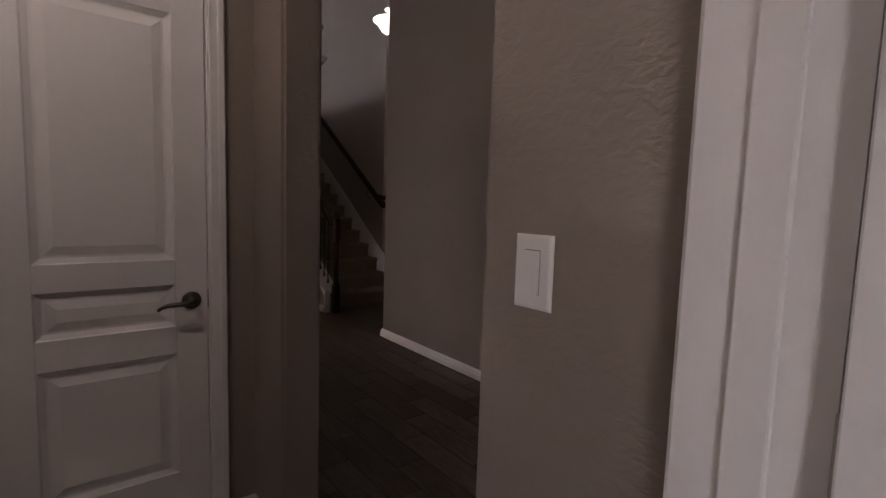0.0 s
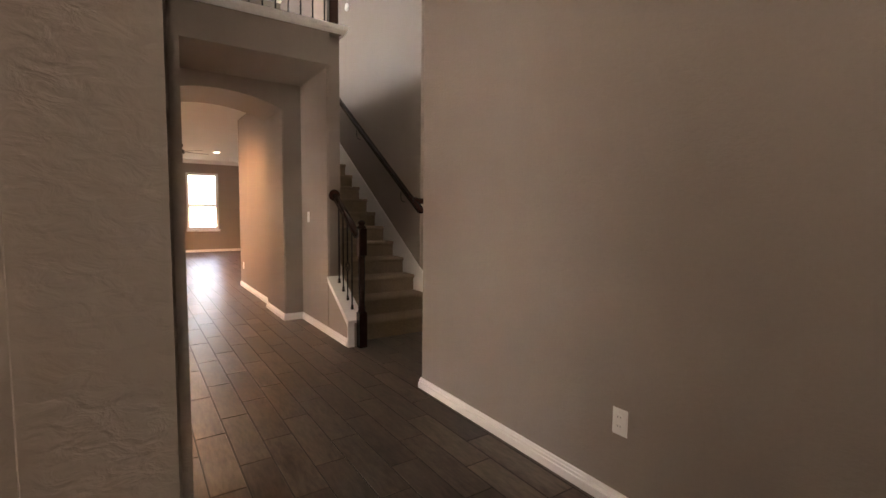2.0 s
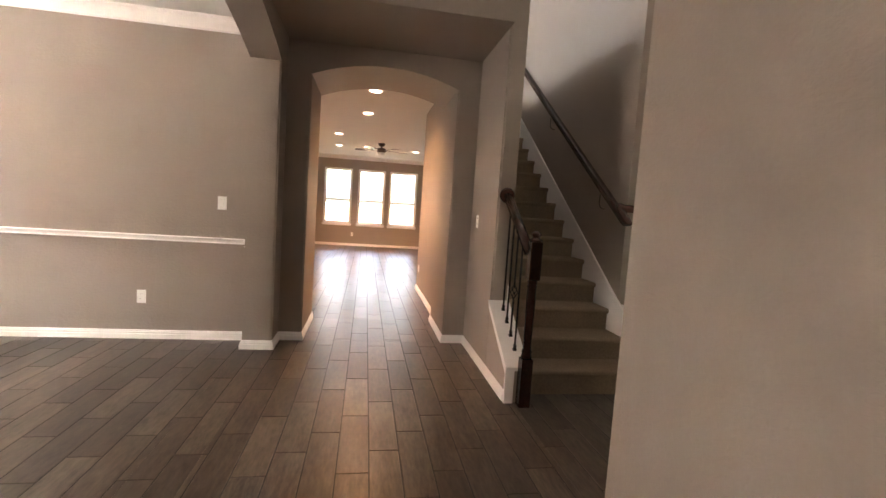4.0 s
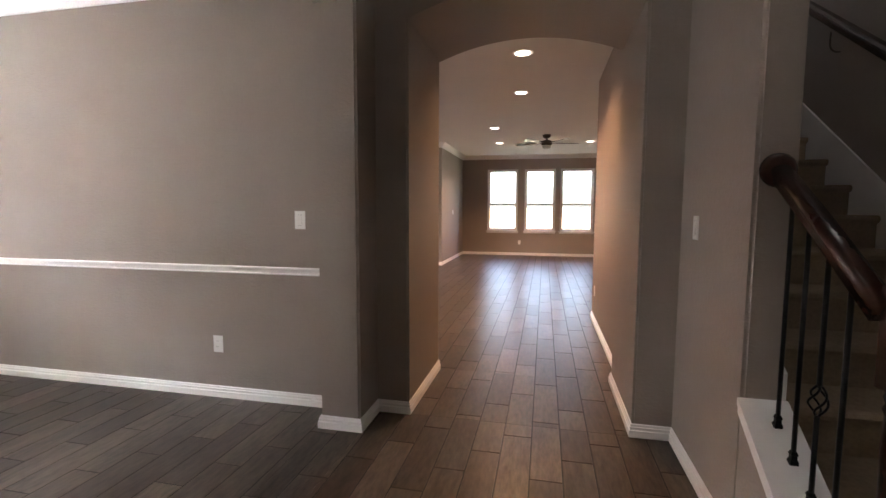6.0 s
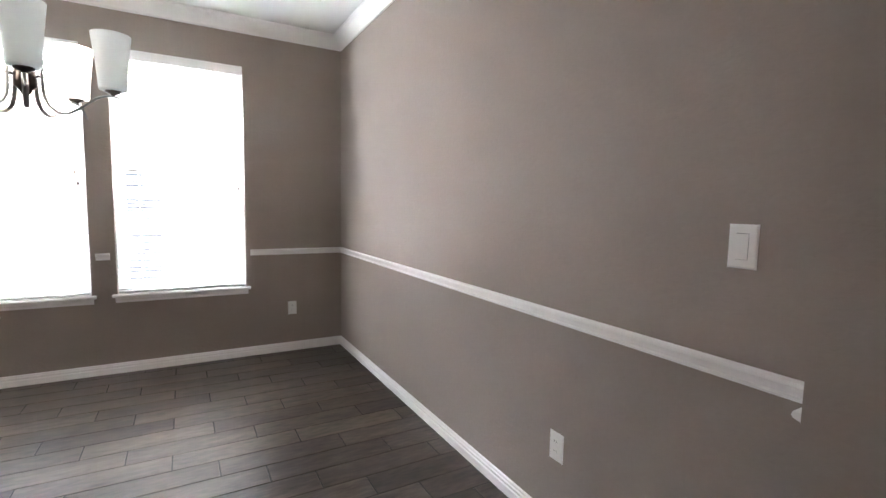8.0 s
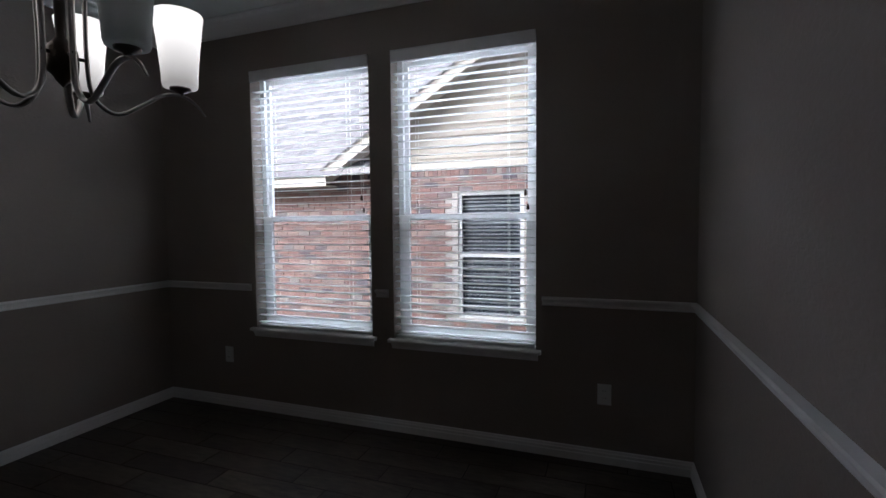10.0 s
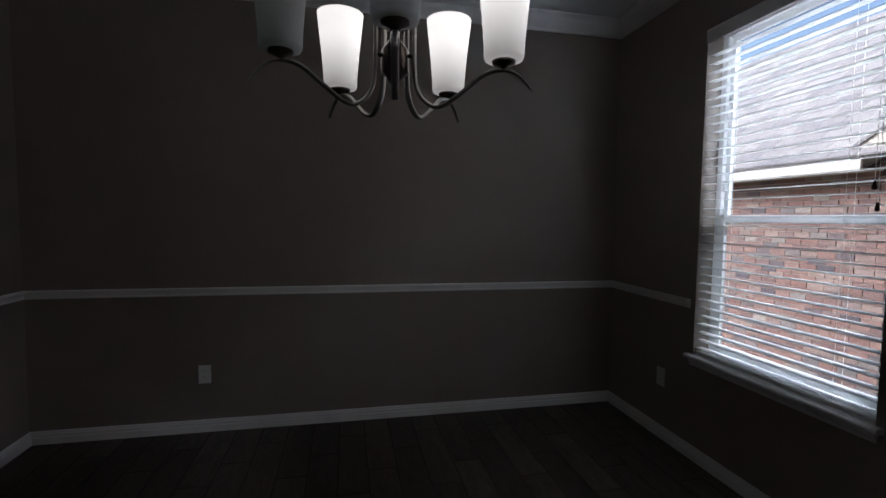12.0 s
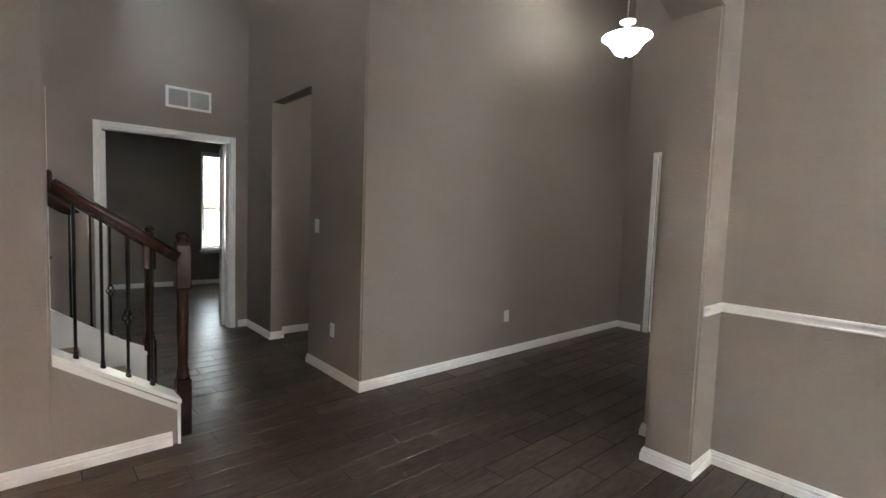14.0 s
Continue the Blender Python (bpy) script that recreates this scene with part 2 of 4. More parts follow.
structure("wall_upstairs_north", box((-3.12, 12.0, 2.8), (SX1 + T, 12.12, HIGH)), M_WALL)

# side passage behind the plain opening, bedroom behind the walk's start
structure("wall_side_passage_east", box((5.02, 2.4, 0), (5.14, CORNER - T, 2.9)), M_WALL)
structure("wall_side_passage_south", box((FE + 0.35, 2.3, 0), (5.14, 2.4, 2.9)), M_WALL)
structure("ceiling_side_passage", box((FE + 0.35, 2.4, 2.62), (5.02, CORNER - T, 2.7)), M_CEIL, "white textured ceiling", "ceiling")
structure("wall_bedroom_north", wall_with_holes("y", 0.748, 0.868, -0.6, 1.316, 0, 2.8, [(0.40, 1.268, 0, 2.06)]), M_WALL)
structure("wall_vestibule_west", wall_with_holes("x", -0.72, -0.6, -1.2, 2.66, 0, 2.8, [(-1.10, -0.40, 0.65, 2.10)]), M_WALL)
structure("wall_bedroom_south", box((-0.72, -1.3, 0), (1.5, -1.18, 2.8)), M_WALL)
structure("wall_bedroom_east", box((1.34, -1.18, 0), (1.46, FS - T, 2.8)), M_WALL)
structure("ceiling_vestibule", box((-0.6, -1.2, 2.72), (1.316, 2.552, 2.8)), M_CEIL, "white textured ceiling", "ceiling")

# living room
structure("wall_living_north", wall_with_holes("y", NB, NB + 0.16, -0.1, 4.4, 0, 2.9, [(0.75, 1.59, 0.68, 2.375), (1.77, 2.60, 0.68, 2.375), (2.73, 3.60, 0.68, 2.375)]), M_WALL)
structure("wall_living_west", box((-0.07, 14.6, 0), (0.05, NB, 2.9)), M_WALL)
structure("wall_kitchen_north", box((-4.5, 14.6, 0), (-0.07, 14.72, 2.9)), M_WALL)
structure("wall_kitchen_west", box((-4.6, DN + T, 0), (-4.5, 14.72, 2.9)), M_WALL)
structure("wall_living_hall", box((2.90, AY2, 0), (3.02, 10.1, 2.9)), M_WALL)
structure("wall_living_east", box((4.2, 10.1, 0), (4.32, NB, 2.9)), M_WALL)
structure("ceiling_living", two_boxes(((-4.5, DN + T, CEIL), (3.02, 10.4, CEIL + 0.1)), ((-4.5, 10.4, CEIL), (4.32, NB, CEIL + 0.1))), M_CEIL, "white textured ceiling", "ceiling")

# office
structure("wall_office_north", box((OFF + T, 6.6, 0), (9.0, 6.72, 2.9)), M_WALL)
structure("wall_office_east", wall_with_holes("x", 9.0, 9.16, 1.8, 6.72, 0, 2.9, [(3.3, 4.16, 0.6, 2.3)]), M_WALL)
# unseen wall piece added to stop daylight leaking into the office
structure("wall_office_west_end", box((OFF, 1.8, 0), (OFF + T, CORNER - T, 2.9)), M_WALL)
structure("wall_office_south", box((OFF + T, 1.8, 0), (9.0, 1.92, 2.9)), M_WALL)
structure("ceiling_office", box((OFF + T, 1.8, CEIL), (9.1, 6.7, CEIL + 0.1)), M_CEIL, "white textured ceiling", "ceiling")

# ---- trim ----
def sweep(path, profile, closed_profile=True):
    """A profile of (out, up) swept along a plan polyline; out is to the left of the way."""
    bm = bmesh.new()
    rings = []
    n = len(path)
    for i, (x, y, *z) in enumerate(path):
        z = z[0] if z else 0.0
        p = Vector((x, y))
        d0 = (p - Vector(path[i - 1][:2])).normalized() if i else None
        d1 = (Vector(path[i + 1][:2]) - p).normalized() if i < n - 1 else None
        d0, d1 = d0 or d1, d1 or d0
        n0, n1 = Vector((-d0.y, d0.x)), Vector((-d1.y, d1.x))
        m = (n0 + n1)
        m = m / max(m.dot(n0), 1e-3)
        rings.append([bm.verts.new((x + m.x * o, y + m.y * o, z + u)) for o, u in profile])
    k = len(profile)
    for a, b in zip(rings, rings[1:]):
        for j in range(k):
            bm.faces.new((a[j], a[(j + 1) % k], b[(j + 1) % k], b[j]))
    bm.faces.new(rings[0])
    bm.faces.new(rings[-1][::-1])
    return bm


BASE = [(0, 0.0), (0.016, 0.0), (0.016, 0.040), (0.010, 0.043), (0.010, 0.054), (0.013, 0.058), (0.008, 0.062), (0.006, 0.072), (0.0, 0.077)]
RAIL = [(0, -0.030), (0.012, -0.029), (0.014, -0.022), (0.005, -0.019), (0.005, -0.008), (0.016, -0.005), (0.017, 0.002), (0.030, 0.006), (0.034, 0.012), (0.031, 0.020), (0, 0.021)]
CROWN = [(0, -0.105), (0.012, -0.105), (0.014, -0.088), (0.030, -0.070), (0.052, -0.048), (0.066, -0.026), (0.082, -0.020), (0.090, -0.012), (0.090, 0.0), (0, 0.0)]
CASE = [(0, 0.0), (0.010, 0.0), (0.016, 0.006), (0.016, 0.030), (0.019, 0.036), (0.019, 0.052), (0.013, 0.057), (0, 0.057)]


def baseboard(path):
    return structure("baseboard", sweep(path, BASE), M_WHITE, "white moulded wooden baseboard", "baseboard")


baseboard([(AL, AY2), (AL, AY), (FW, AY), (FW, PN), (DE, PN), (DE, DN), (DW, DN), (DW, DS), (DE, DS), (DE, PS), (FW, PS), (FW, 3.45), (1.457, 3.45), (1.457, 2.235), (1.316, 2.235), (1.316, 2.552), (1.215, 2.552)])
baseboard([(1.316, 0.868), (1.316, 1.25), (1.457, 1.25), (1.457, FS), (1.66, FS)])
baseboard([(2.79, FS), (FE, FS), (FE, CORNER), (3.98, CORNER), (3.98, CORNER - T)])
baseboard([(5.02, 2.4), (5.02, CORNER - T), (4.86, CORNER - T), (4.86, CORNER), (OFF, CORNER), (OFF, 4.61)])
baseboard([(OFF, 5.92), (OFF, WE), (5.31, WE)])
baseboard([(HE, 5.745), (HE, AY), (AR, AY), (AR, AY2), (2.90, AY2), (2.90, 10.1), (3.02, 10.1)])
baseboard([(4.2, 10.1), (4.2, NB), (0.05, NB), (0.05, 14.6), (-4.5, 14.6)])
baseboard([(OFF + T, 1.92), (9.0, 1.92), (9.0, 6.6), (OFF + T, 6.6), (OFF + T, 5.92)])


def chair_rail(path):
    return structure("chair_rail", sweep([(x, y, 0.888) for x, y in path], RAIL), M_WHITE, "white moulded wooden chair rail", "chair rail")


W_S0, W_S1, W_N0, W_N1 = WIN[0][0], WIN[0][1], WIN[1][0], WIN[1][1]
chair_rail([(DE, PN + 0.055), (DE, DN), (DW, DN), (DW, W_N1 + 0.035)])
chair_rail([(DW, W_N0 - 0.035), (DW, W_S1 + 0.035)])
chair_rail([(DW, W_S0 - 0.035), (DW, DS), (DE, DS), (DE, PS - 0.03)])
structure("crown_moulding", sweep([(DE, DS + 0.0005, CEIL), (DE, DN, CEIL), (DW, DN, CEIL), (DW, DS, CEIL), (DE, DS, CEIL)], CROWN), M_WHITE, "white crown moulding under the ceiling", "crown moulding")
structure("crown_moulding_living", sweep([(4.2, 10.1, CEIL), (4.2, NB, CEIL), (0.05, NB, CEIL), (0.05, 14.6, CEIL), (-4.5, 14.6, CEIL)], CROWN), M_WHITE, "white crown moulding under the ceiling", "crown moulding")
structure("trim_balcony", sweep([(HE + 0.14, 6.30, 2.985), (HE + 0.14, 6.16, 2.985), (FW, 6.16, 2.985)][::-1], [(0, 0), (-0.012, 0.0), (-0.02, 0.02), (-0.035, 0.035), (-0.04, 0.06), (-0.04, 0.075), (0.0, 0.075)]), M_WHITE, "white moulded cap of the landing edge", "trim")


def casing(parent, axis, c, side, a0, a1, top, floor=0.0):
    """A moulded casing round an opening a0..a1 in the plane axis=c, proud towards side."""
    def run(name, p, q, vertical, flip):
        bm = bmesh.new()
        prof = [(u if not flip else -u, o * side) for o, u in CASE]
        if vertical:
            pts = [(p + u, c + o) if axis == "y" else (c + o, p + u) for u, o in prof]
            add_prism(bm, pts, "z", floor, q)
        else:
            pts = [(c + o, p + u) if axis == "y" else (c + o, p + u) for u, o in prof]
            lo, hi = q
            if axis == "y":
                add_prism(bm, [(c + o, p + u) for u, o in prof], "x", lo, hi)
            else:
                add_prism(bm, [(c + o, p + u) for u, o in prof], "y", lo, hi)
        part(name, bm, M_WHITE, parent)
    run("side_casing", a0, top + 0.057, True, True)
    run("side_casing", a1, top + 0.057, True, False)
    run("head_casing", top, (a0, a1), False, False)


def panel_door(name, label, w, h, t, panels, category="door", lever=None, kind="structure"):
    """A moulded panel door, hinged at its origin, running along +x, face towards -y. panels: (z0, z1)."""
    d = thing(name, label, category, kind=kind)
    st = 0.105
    bm = bmesh.new()
    add_box(bm, (0, 0, 0), (st, t, h), 0.002)
    add_box(bm, (w - st, 0, 0), (w, t, h), 0.002)
    z = 0.0
    for z0, z1 in panels:
        add_box(bm, (st, 0, z), (w - st, t, z0))
        z = z1
    add_box(bm, (st, 0, z), (w - st, t, h))
    part("frame", bm, M_WHITE, d)
    for z0, z1 in panels:
        bm = bmesh.new()
        for y, s in ((0.0, 1), (t, -1)):
            rings = []
            for inset, dep in ((0.0, 0.0), (0.004, 0.004), (0.020, 0.011), (0.028, 0.011), (0.055, 0.004), (0.056, 0.0035)):
                rings.append([bm.verts.new((px, y + s * dep, pz)) for px, pz in ((st + inset, z0 + inset), (w - st - inset, z0 + inset), (w - st - inset, z1 - inset), (st + inset, z1 - inset))])
            for a, b in zip(rings, rings[1:]):
                for j in range(4):
                    bm.faces.new((a[j], a[(j + 1) % 4], b[(j + 1) % 4], b[j]))
            bm.faces.new(rings[-1])
        part("panel", bm, M_WHITE, d)
    return d


def lathe(profile, n=24, m=None, bm=None):
    """A surface of revolution round z from (radius, height) pairs."""
    bm = bm or bmesh.new()
    m = m or Matrix()
    rings = []
    for r, z in profile:
        rings.append([bm.verts.new(m @ Vector((r * math.cos(2 * math.pi * i / n), r * math.sin(2 * math.pi * i / n), z))) for i in range(n)])
    for a, b in zip(rings, rings[1:]):
        for i in range(n):
            bm.faces.new((a[i], a[(i + 1) % n], b[(i + 1) % n], b[i]))
    if profile[0][0] > 1e-5:
        bm.faces.new(rings[0])
    if profile[-1][0] > 1e-5:
        bm.faces.new(rings[-1])
    return bm


def tube(points, radii, n=8, flat=1.0, bm=None):
    """A tube along points; flat < 1 makes it a strap, thin across the sideways direction."""
    bm = bm or bmesh.new()
    pts = [Vector(p) for p in points]
    if not hasattr(radii, "__len__"):
        radii = [radii] * len(pts)
    rings = []
    ref = Vector((0, 0, 1)) if abs((pts[-1] - pts[0]).normalized().z) < 0.9 else Vector((1, 0, 0))
    side0 = (pts[-1] - pts[0]).cross(ref).normalized()
    for i, p in enumerate(pts):
        d = (pts[min(i + 1, len(pts) - 1)] - pts[max(i - 1, 0)]).normalized()
        up = side0.cross(d).normalized()
        sd = d.cross(up).normalized()
        rings.append([bm.verts.new(p + (sd * math.cos(2 * math.pi * k / n) + up * math.sin(2 * math.pi * k / n) * flat) * radii[i]) for k in range(n)])
    for a, b in zip(rings, rings[1:]):
        for k in range(n):
            bm.faces.new((a[k], a[(k + 1) % n], b[(k + 1) % n], b[k]))
    bm.faces.new(rings[0])
    bm.faces.new(rings[-1][::-1])
    return bm


def spline(pts, per=8):
    """A smooth curve through points."""
    p = [Vector(q) for q in pts]
    p = [p[0] * 2 - p[1]] + p + [p[-1] * 2 - p[-2]]
    out = []
    for i in range(1, len(p) - 2):
        for k in range(per):
            t = k / per
            out.append(0.5 * (2 * p[i] + (p[i + 1] - p[i - 1]) * t + (2 * p[i - 1] - 5 * p[i] + 4 * p[i + 1] - p[i + 2]) * t * t + (3 * p[i] - p[i - 1] - 3 * p[i + 1] + p[i + 2]) * t ** 3))
    out.append(p[-2])
    return out


# ---- vestibule door ----
PANELS = [(0.24, 0.70), (0.80, 0.955), (1.045, 1.90)]
door = panel_door("door_vestibule", "closed white three-panel moulded door with bronze lever", 0.60, 2.03, 0.035, PANELS)
door.matrix_world = pose(0.547, 2.558, 0.020)
bm = lathe([(0.0, 0.0), (0.030, 0.0), (0.033, 0.003), (0.032, 0.008), (0.024, 0.012), (0.014, 0.014), (0.012, 0.045), (0.0, 0.046)], 28)
bmesh.ops.rotate(bm, verts=bm.verts, cent=(0, 0, 0), matrix=Matrix.Rotation(radians(90), 3, "X"))
bmesh.ops.translate(bm, verts=bm.verts, vec=(0.545, 0, 0.893))
handle = part("door_handle", bm, M_BRONZE, door, "dark bronze lever handle", True)
pts = spline([(0.545, -0.040, 0.893), (0.525, -0.046, 0.891), (0.500, -0.047, 0.889), (0.470, -0.044, 0.888), (0.452, -0.042, 0.884), (0.438, -0.041, 0.876), (0.432, -0.041, 0.871)])
part("lever", tube(pts, [0.011 - 0.006 * i / len(pts) for i in range(len(pts))], 10), M_BRONZE, handle, "", True)
part("strike_plate", box((0.601, -0.003, 0.86), (0.606, 0.02, 0.93)), M_BRONZE, door, "dark metal strike plate")
for z in (0.25, 1.02, 1.80):
    bm = lathe([(0.006, 0.0), (0.006, 0.09)], 10, Matrix.Translation((-0.002, -0.006, z)))
    part("hinge", bm, M_BRONZE, door, "dark metal hinge", True)
frame_1 = thing("door_frame_vestibule", "white moulded casing round a door", "door frame", kind="structure")
casing(frame_1, "y", 2.552, -1, 0.54, 1.155, 2.055)
part("jamb", box((1.149, 2.552, 0), (1.155, 2.66, 2.055)), M_WHITE, frame_1)
part("jamb", box((0.54, 2.552, 0), (0.546, 2.66, 2.055)), M_WHITE, frame_1)
structure("wall_closet_back", box((0.4, 3.2, 0), (1.316, 3.34, 2.8)), M_WALL)

# doorway at the start of the walk, its door swung open into the bedroom
frame_2 = thing("door_frame_bedroom", "white jamb and casing of an open doorway", "door frame", kind="structure")
casing(frame_2, "y", 0.868, 1, 0.40, 1.25, 2.05)
part("jamb", box((1.25, 0.748, 0), (1.268, 0.868, 2.05)), M_WHITE, frame_2)
part("jamb", box((0.40, 0.748, 0), (0.418, 0.868, 2.05)), M_WHITE, frame_2)
part("stop", box((1.238, 0.791, 0), (1.25, 0.828, 2.04), 0.002), M_WHITE, frame_2)
part("stop", box((0.418, 0.791, 0), (0.43, 0.828, 2.04), 0.002), M_WHITE, frame_2)
part("head_jamb", box((0.418, 0.748, 2.05), (1.25, 0.868, 2.06)), M_WHITE, frame_2)
open_door = panel_door("door_bedroom", "white panelled door standing open", 0.80, 2.03, 0.035, PANELS)
open_door.matrix_world = pose(1.212, 0.741, 0.006, 0, 0, -90)
for z in (0.25, 1.02, 1.80):
    part("hinge", lathe([(0.007, 0.0), (0.007, 0.1)], 10, Matrix.Translation((-0.002, 0.04, z))), M_NICKEL, open_door, "metal hinge", True)


# ---- plates ----
def plate(name, label, category, at, normal, toggle, w=0.072, h=0.115, group=""):
    """A wall plate at a place on a wall that faces normal (degrees of yaw; 0 faces -y)."""
    p = thing(name, label, category, pose(*at, 0, 0, normal), group)
    bm = bmesh.new()
    rings = []
    for inset, y in ((0.0, 0.0), (0.0, -0.002), (0.0015, -0.0042), (0.005, -0.0058), (0.010, -0.006)):
        rings.append([bm.verts.new((sx * (w / 2 - inset), y, sz * (h / 2 - inset))) for sx, sz in ((-1, -1), (1, -1), (1, 1), (-1, 1))])
    for ra, rb in zip(rings, rings[1:]):
        for j in range(4):
            bm.faces.new((ra[j], ra[(j + 1) % 4], rb[(j + 1) % 4], rb[j]))
    bm.faces.new(rings[-1])
    bm.faces.new(rings[0][::-1])
    part("cover", bm, M_PLATE, p)
    if toggle:
        part("rocker_gap", box((-0.0152, -0.0063, -0.0340), (0.0152, -0.0055, 0.0340)), M_SLOT, p)
        bm = bmesh.new()
        add_prism(bm, [(-0.006, -0.033), (-0.0105, -0.033), (-0.0085, 0.0), (-0.0068, 0.033), (-0.006, 0.033)], "x", -0.0145, 0.0145)
        part("rocker", bm, M_PLATE, p)
    else:
        for z in (-0.0195, 0.0195):
            recp = part("receptacle", prism([(0.0165 * math.cos(a) * 1.0, z + 0.0145 * max(-0.82, min(0.82, math.sin(a))) / 0.82) for a in [2 * math.pi * i / 16 for i in range(16)]], "y", -0.006, -0.0085), M_PLATE, p)
            for x, hh in ((-0.0063, 0.008), (0.0063, 0.0065)):
                part("slot", box((x - 0.0011, -0.0089, z + 0.001 - hh / 2 + 0.002), (x + 0.0011, -0.0084, z + 0.001 + hh / 2 + 0.002)), M_SLOT, recp)
    for z in ((-0.048, 0.048) if toggle else (0.0,)):
        part("screw", lathe([(0.0, 0.0), (0.003, 0.0), (0.003, 0.001), (0, 0.0012)], 8, Matrix.Translation((0, -0.006, z)) @ Matrix.Rotation(radians(90), 4, "X")), M_PLATE, p)
    return p


# black that paints the shade of rocker gaps, outlet slots and the vent
M_SLOT = mat("slot_shadow_black", (0.02, 0.02, 0.02), 0.6)
SW = "white rocker light switch in a white wall plate"
OU = "white duplex electrical outlet in a white wall plate"
plate("light_switch", SW, "light switch", (1.316, 1.128, 1.19), -90, True, group="light switches")
plate("light_switch", SW, "light switch", (0.810, DN, 1.213), 0, True, group="light switches")
plate("light_switch", SW, "light switch", (HE, 6.86, 1.20), -90, True, group="light switches")
plate("light_switch", SW, "light switch", (3.838, CORNER, 1.21), 180, True, group="light switches")
for at, n in (((FE, 2.882, 0.385), -90), ((3.538, CORNER, 0.375), 180), ((0.178, DN, 0.368), 0), ((DW, 6.64, 0.383), 90), ((DW, 4.042, 0.382), 90), ((0.116, DS, 0.365), 180), ((1.65, NB, 0.36), 0), ((2.90, 9.85, 0.36), -90)):
    plate("electrical_outlet", OU, "outlet", at, n, False, group="electrical outlets")
plate("light_switch", SW, "light switch", (0.05, 15.9, 1.2), 90, True, group="light switches")
plate("thermostat", "small white wall control beside the living room", "wall control", (4.2, 16.6, 1.45), -90, True, 0.11, 0.11)


# ---- staircase ----
stairs = thing("staircase", "beige carpeted staircase with rounded nosings", "stairs", kind="structure")
for i in range(17):
    y, z = 5.86 + 0.26 * i, 0.18 * (i + 1)
    prof = [(y, z - 0.18), (y, z - 0.045), (y - 0.018, z - 0.04), (y - 0.028, z - 0.022), (y - 0.022, z - 0.006), (y - 0.006, z), (y + 0.275, z), (y + 0.275, z - 0.18)]
    part("step", prism(prof, "x", SX0 - 0.02, SX1), M_CARPET, stairs)
part("skirt_board", prism([(5.72, 0.0), (5.72, 0.30), (5.86, 0.37), (10.2, 0.37 + 4.34 * 0.6923), (10.2, 2.9), (5.95, 0.0)], "x", SX1 - 0.012, SX1 + 0.0045), M_WHITE, stairs, "white painted skirt board")
part("skirt_board", prism([(WE + 0.01, 0.50), (WE + 0.01, 0.70), (10.2, 0.70 + 3.94 * 0.6923), (10.2, 2.9)], "x", SX0 - 0.0195, SX0 - 0.008), M_WHITE, stairs, "white painted skirt board")


def knee_trim(name, x0, x1, west):
    t = thing(name, "white painted cap and end board on a low stair wall", "trim", kind="structure")
    part("cap", prism([(5.70, 0.228), (5.70, 0.252), (WE - 0.001, 0.603), (WE - 0.001, 0.578)], "x", x0 - 0.014, x1 + 0.014), M_WHITE, t)
    part("end_board", box((x0 - 0.014, 5.705, 0.0), (x0 + 0.05, 5.719, 0.235)), M_WHITE, t)
    part("edge_band", prism([(5.72, 0.195), (WE - 0.001, 0.545), (WE - 0.001, 0.577), (5.72, 0.227)], "x", x0 - 0.010 if west else x1, x0 if west else x1 + 0.010), M_WHITE, t)
    return t


knee_trim("trim_knee_west", HE, SX0 - 0.02, True)
knee_trim("trim_knee_east", SX1 + 0.005, SX1 + T, False)


def newel_post(x, y, z=0.0):
    n = thing("newel_post", "dark-stained turned wooden newel post at the stair foot", "newel post", pose(x, y, z), "stair newels")
    part("base", box((-0.039, -0.039, 0), (0.039, 0.039, 0.33), 0.004), M_DARKWOOD, n)
    part("shaft", lathe([(0.035, 0.33), (0.037, 0.345), (0.031, 0.36), (0.035, 0.375), (0.027, 0.40), (0.027, 0.43), (0.030, 0.60), (0.032, 0.72), (0.029, 0.80), (0.034, 0.815), (0.029, 0.83), (0.034, 0.845), (0.030, 0.86)], 20), M_DARKWOOD, n, "", True)
    part("block", box((-0.039, -0.039, 0.86), (0.039, 0.039, 1.115), 0.006), M_DARKWOOD, n)
    part("cap", lathe([(0.027, 1.113), (0.043, 1.118), (0.043, 1.128), (0.026, 1.136), (0.025, 1.145), (0.036, 1.158), (0.030, 1.172), (0.020, 1.182), (0.0, 1.186)], 20), M_DARKWOOD, n, "", True)
    return n


newel_post(3.152, 5.668)
newel_post(4.185, 5.675)


def rail_profile_sweep(points, parent, name="rail"):
    """A moulded handrail along points."""
    prof = [(-0.022, -0.030), (0.022, -0.030), (0.026, -0.022), (0.024, -0.010), (0.031, 0.0), (0.032, 0.012), (0.024, 0.026), (0.010, 0.031), (-0.010, 0.031), (-0.024, 0.026), (-0.032, 0.012), (-0.031, 0.0), (-0.024, -0.010), (-0.026, -0.022)]
    bm = bmesh.new()
    rings = []
    pts = [Vector(p) for p in points]
    for i, p in enumerate(pts):
        d = (pts[min(i + 1, len(pts) - 1)] - pts[max(i - 1, 0)]).normalized()
        s = d.cross(Vector((0, 0, 1))).normalized()
        u = s.cross(d).normalized()
        rings.append([bm.verts.new(p + s * a + u * b) for a, b in prof])
    k = len(prof)
    for a, b in zip(rings, rings[1:]):
        for j in range(k):
            bm.faces.new((a[j], a[(j + 1) % k], b[(j + 1) % k], b[j]))
    bm.faces.new(rings[0])
    bm.faces.new(rings[-1][::-1])
    return part(name, bm, M_DARKWOOD, parent, "dark-stained wooden handrail", True)


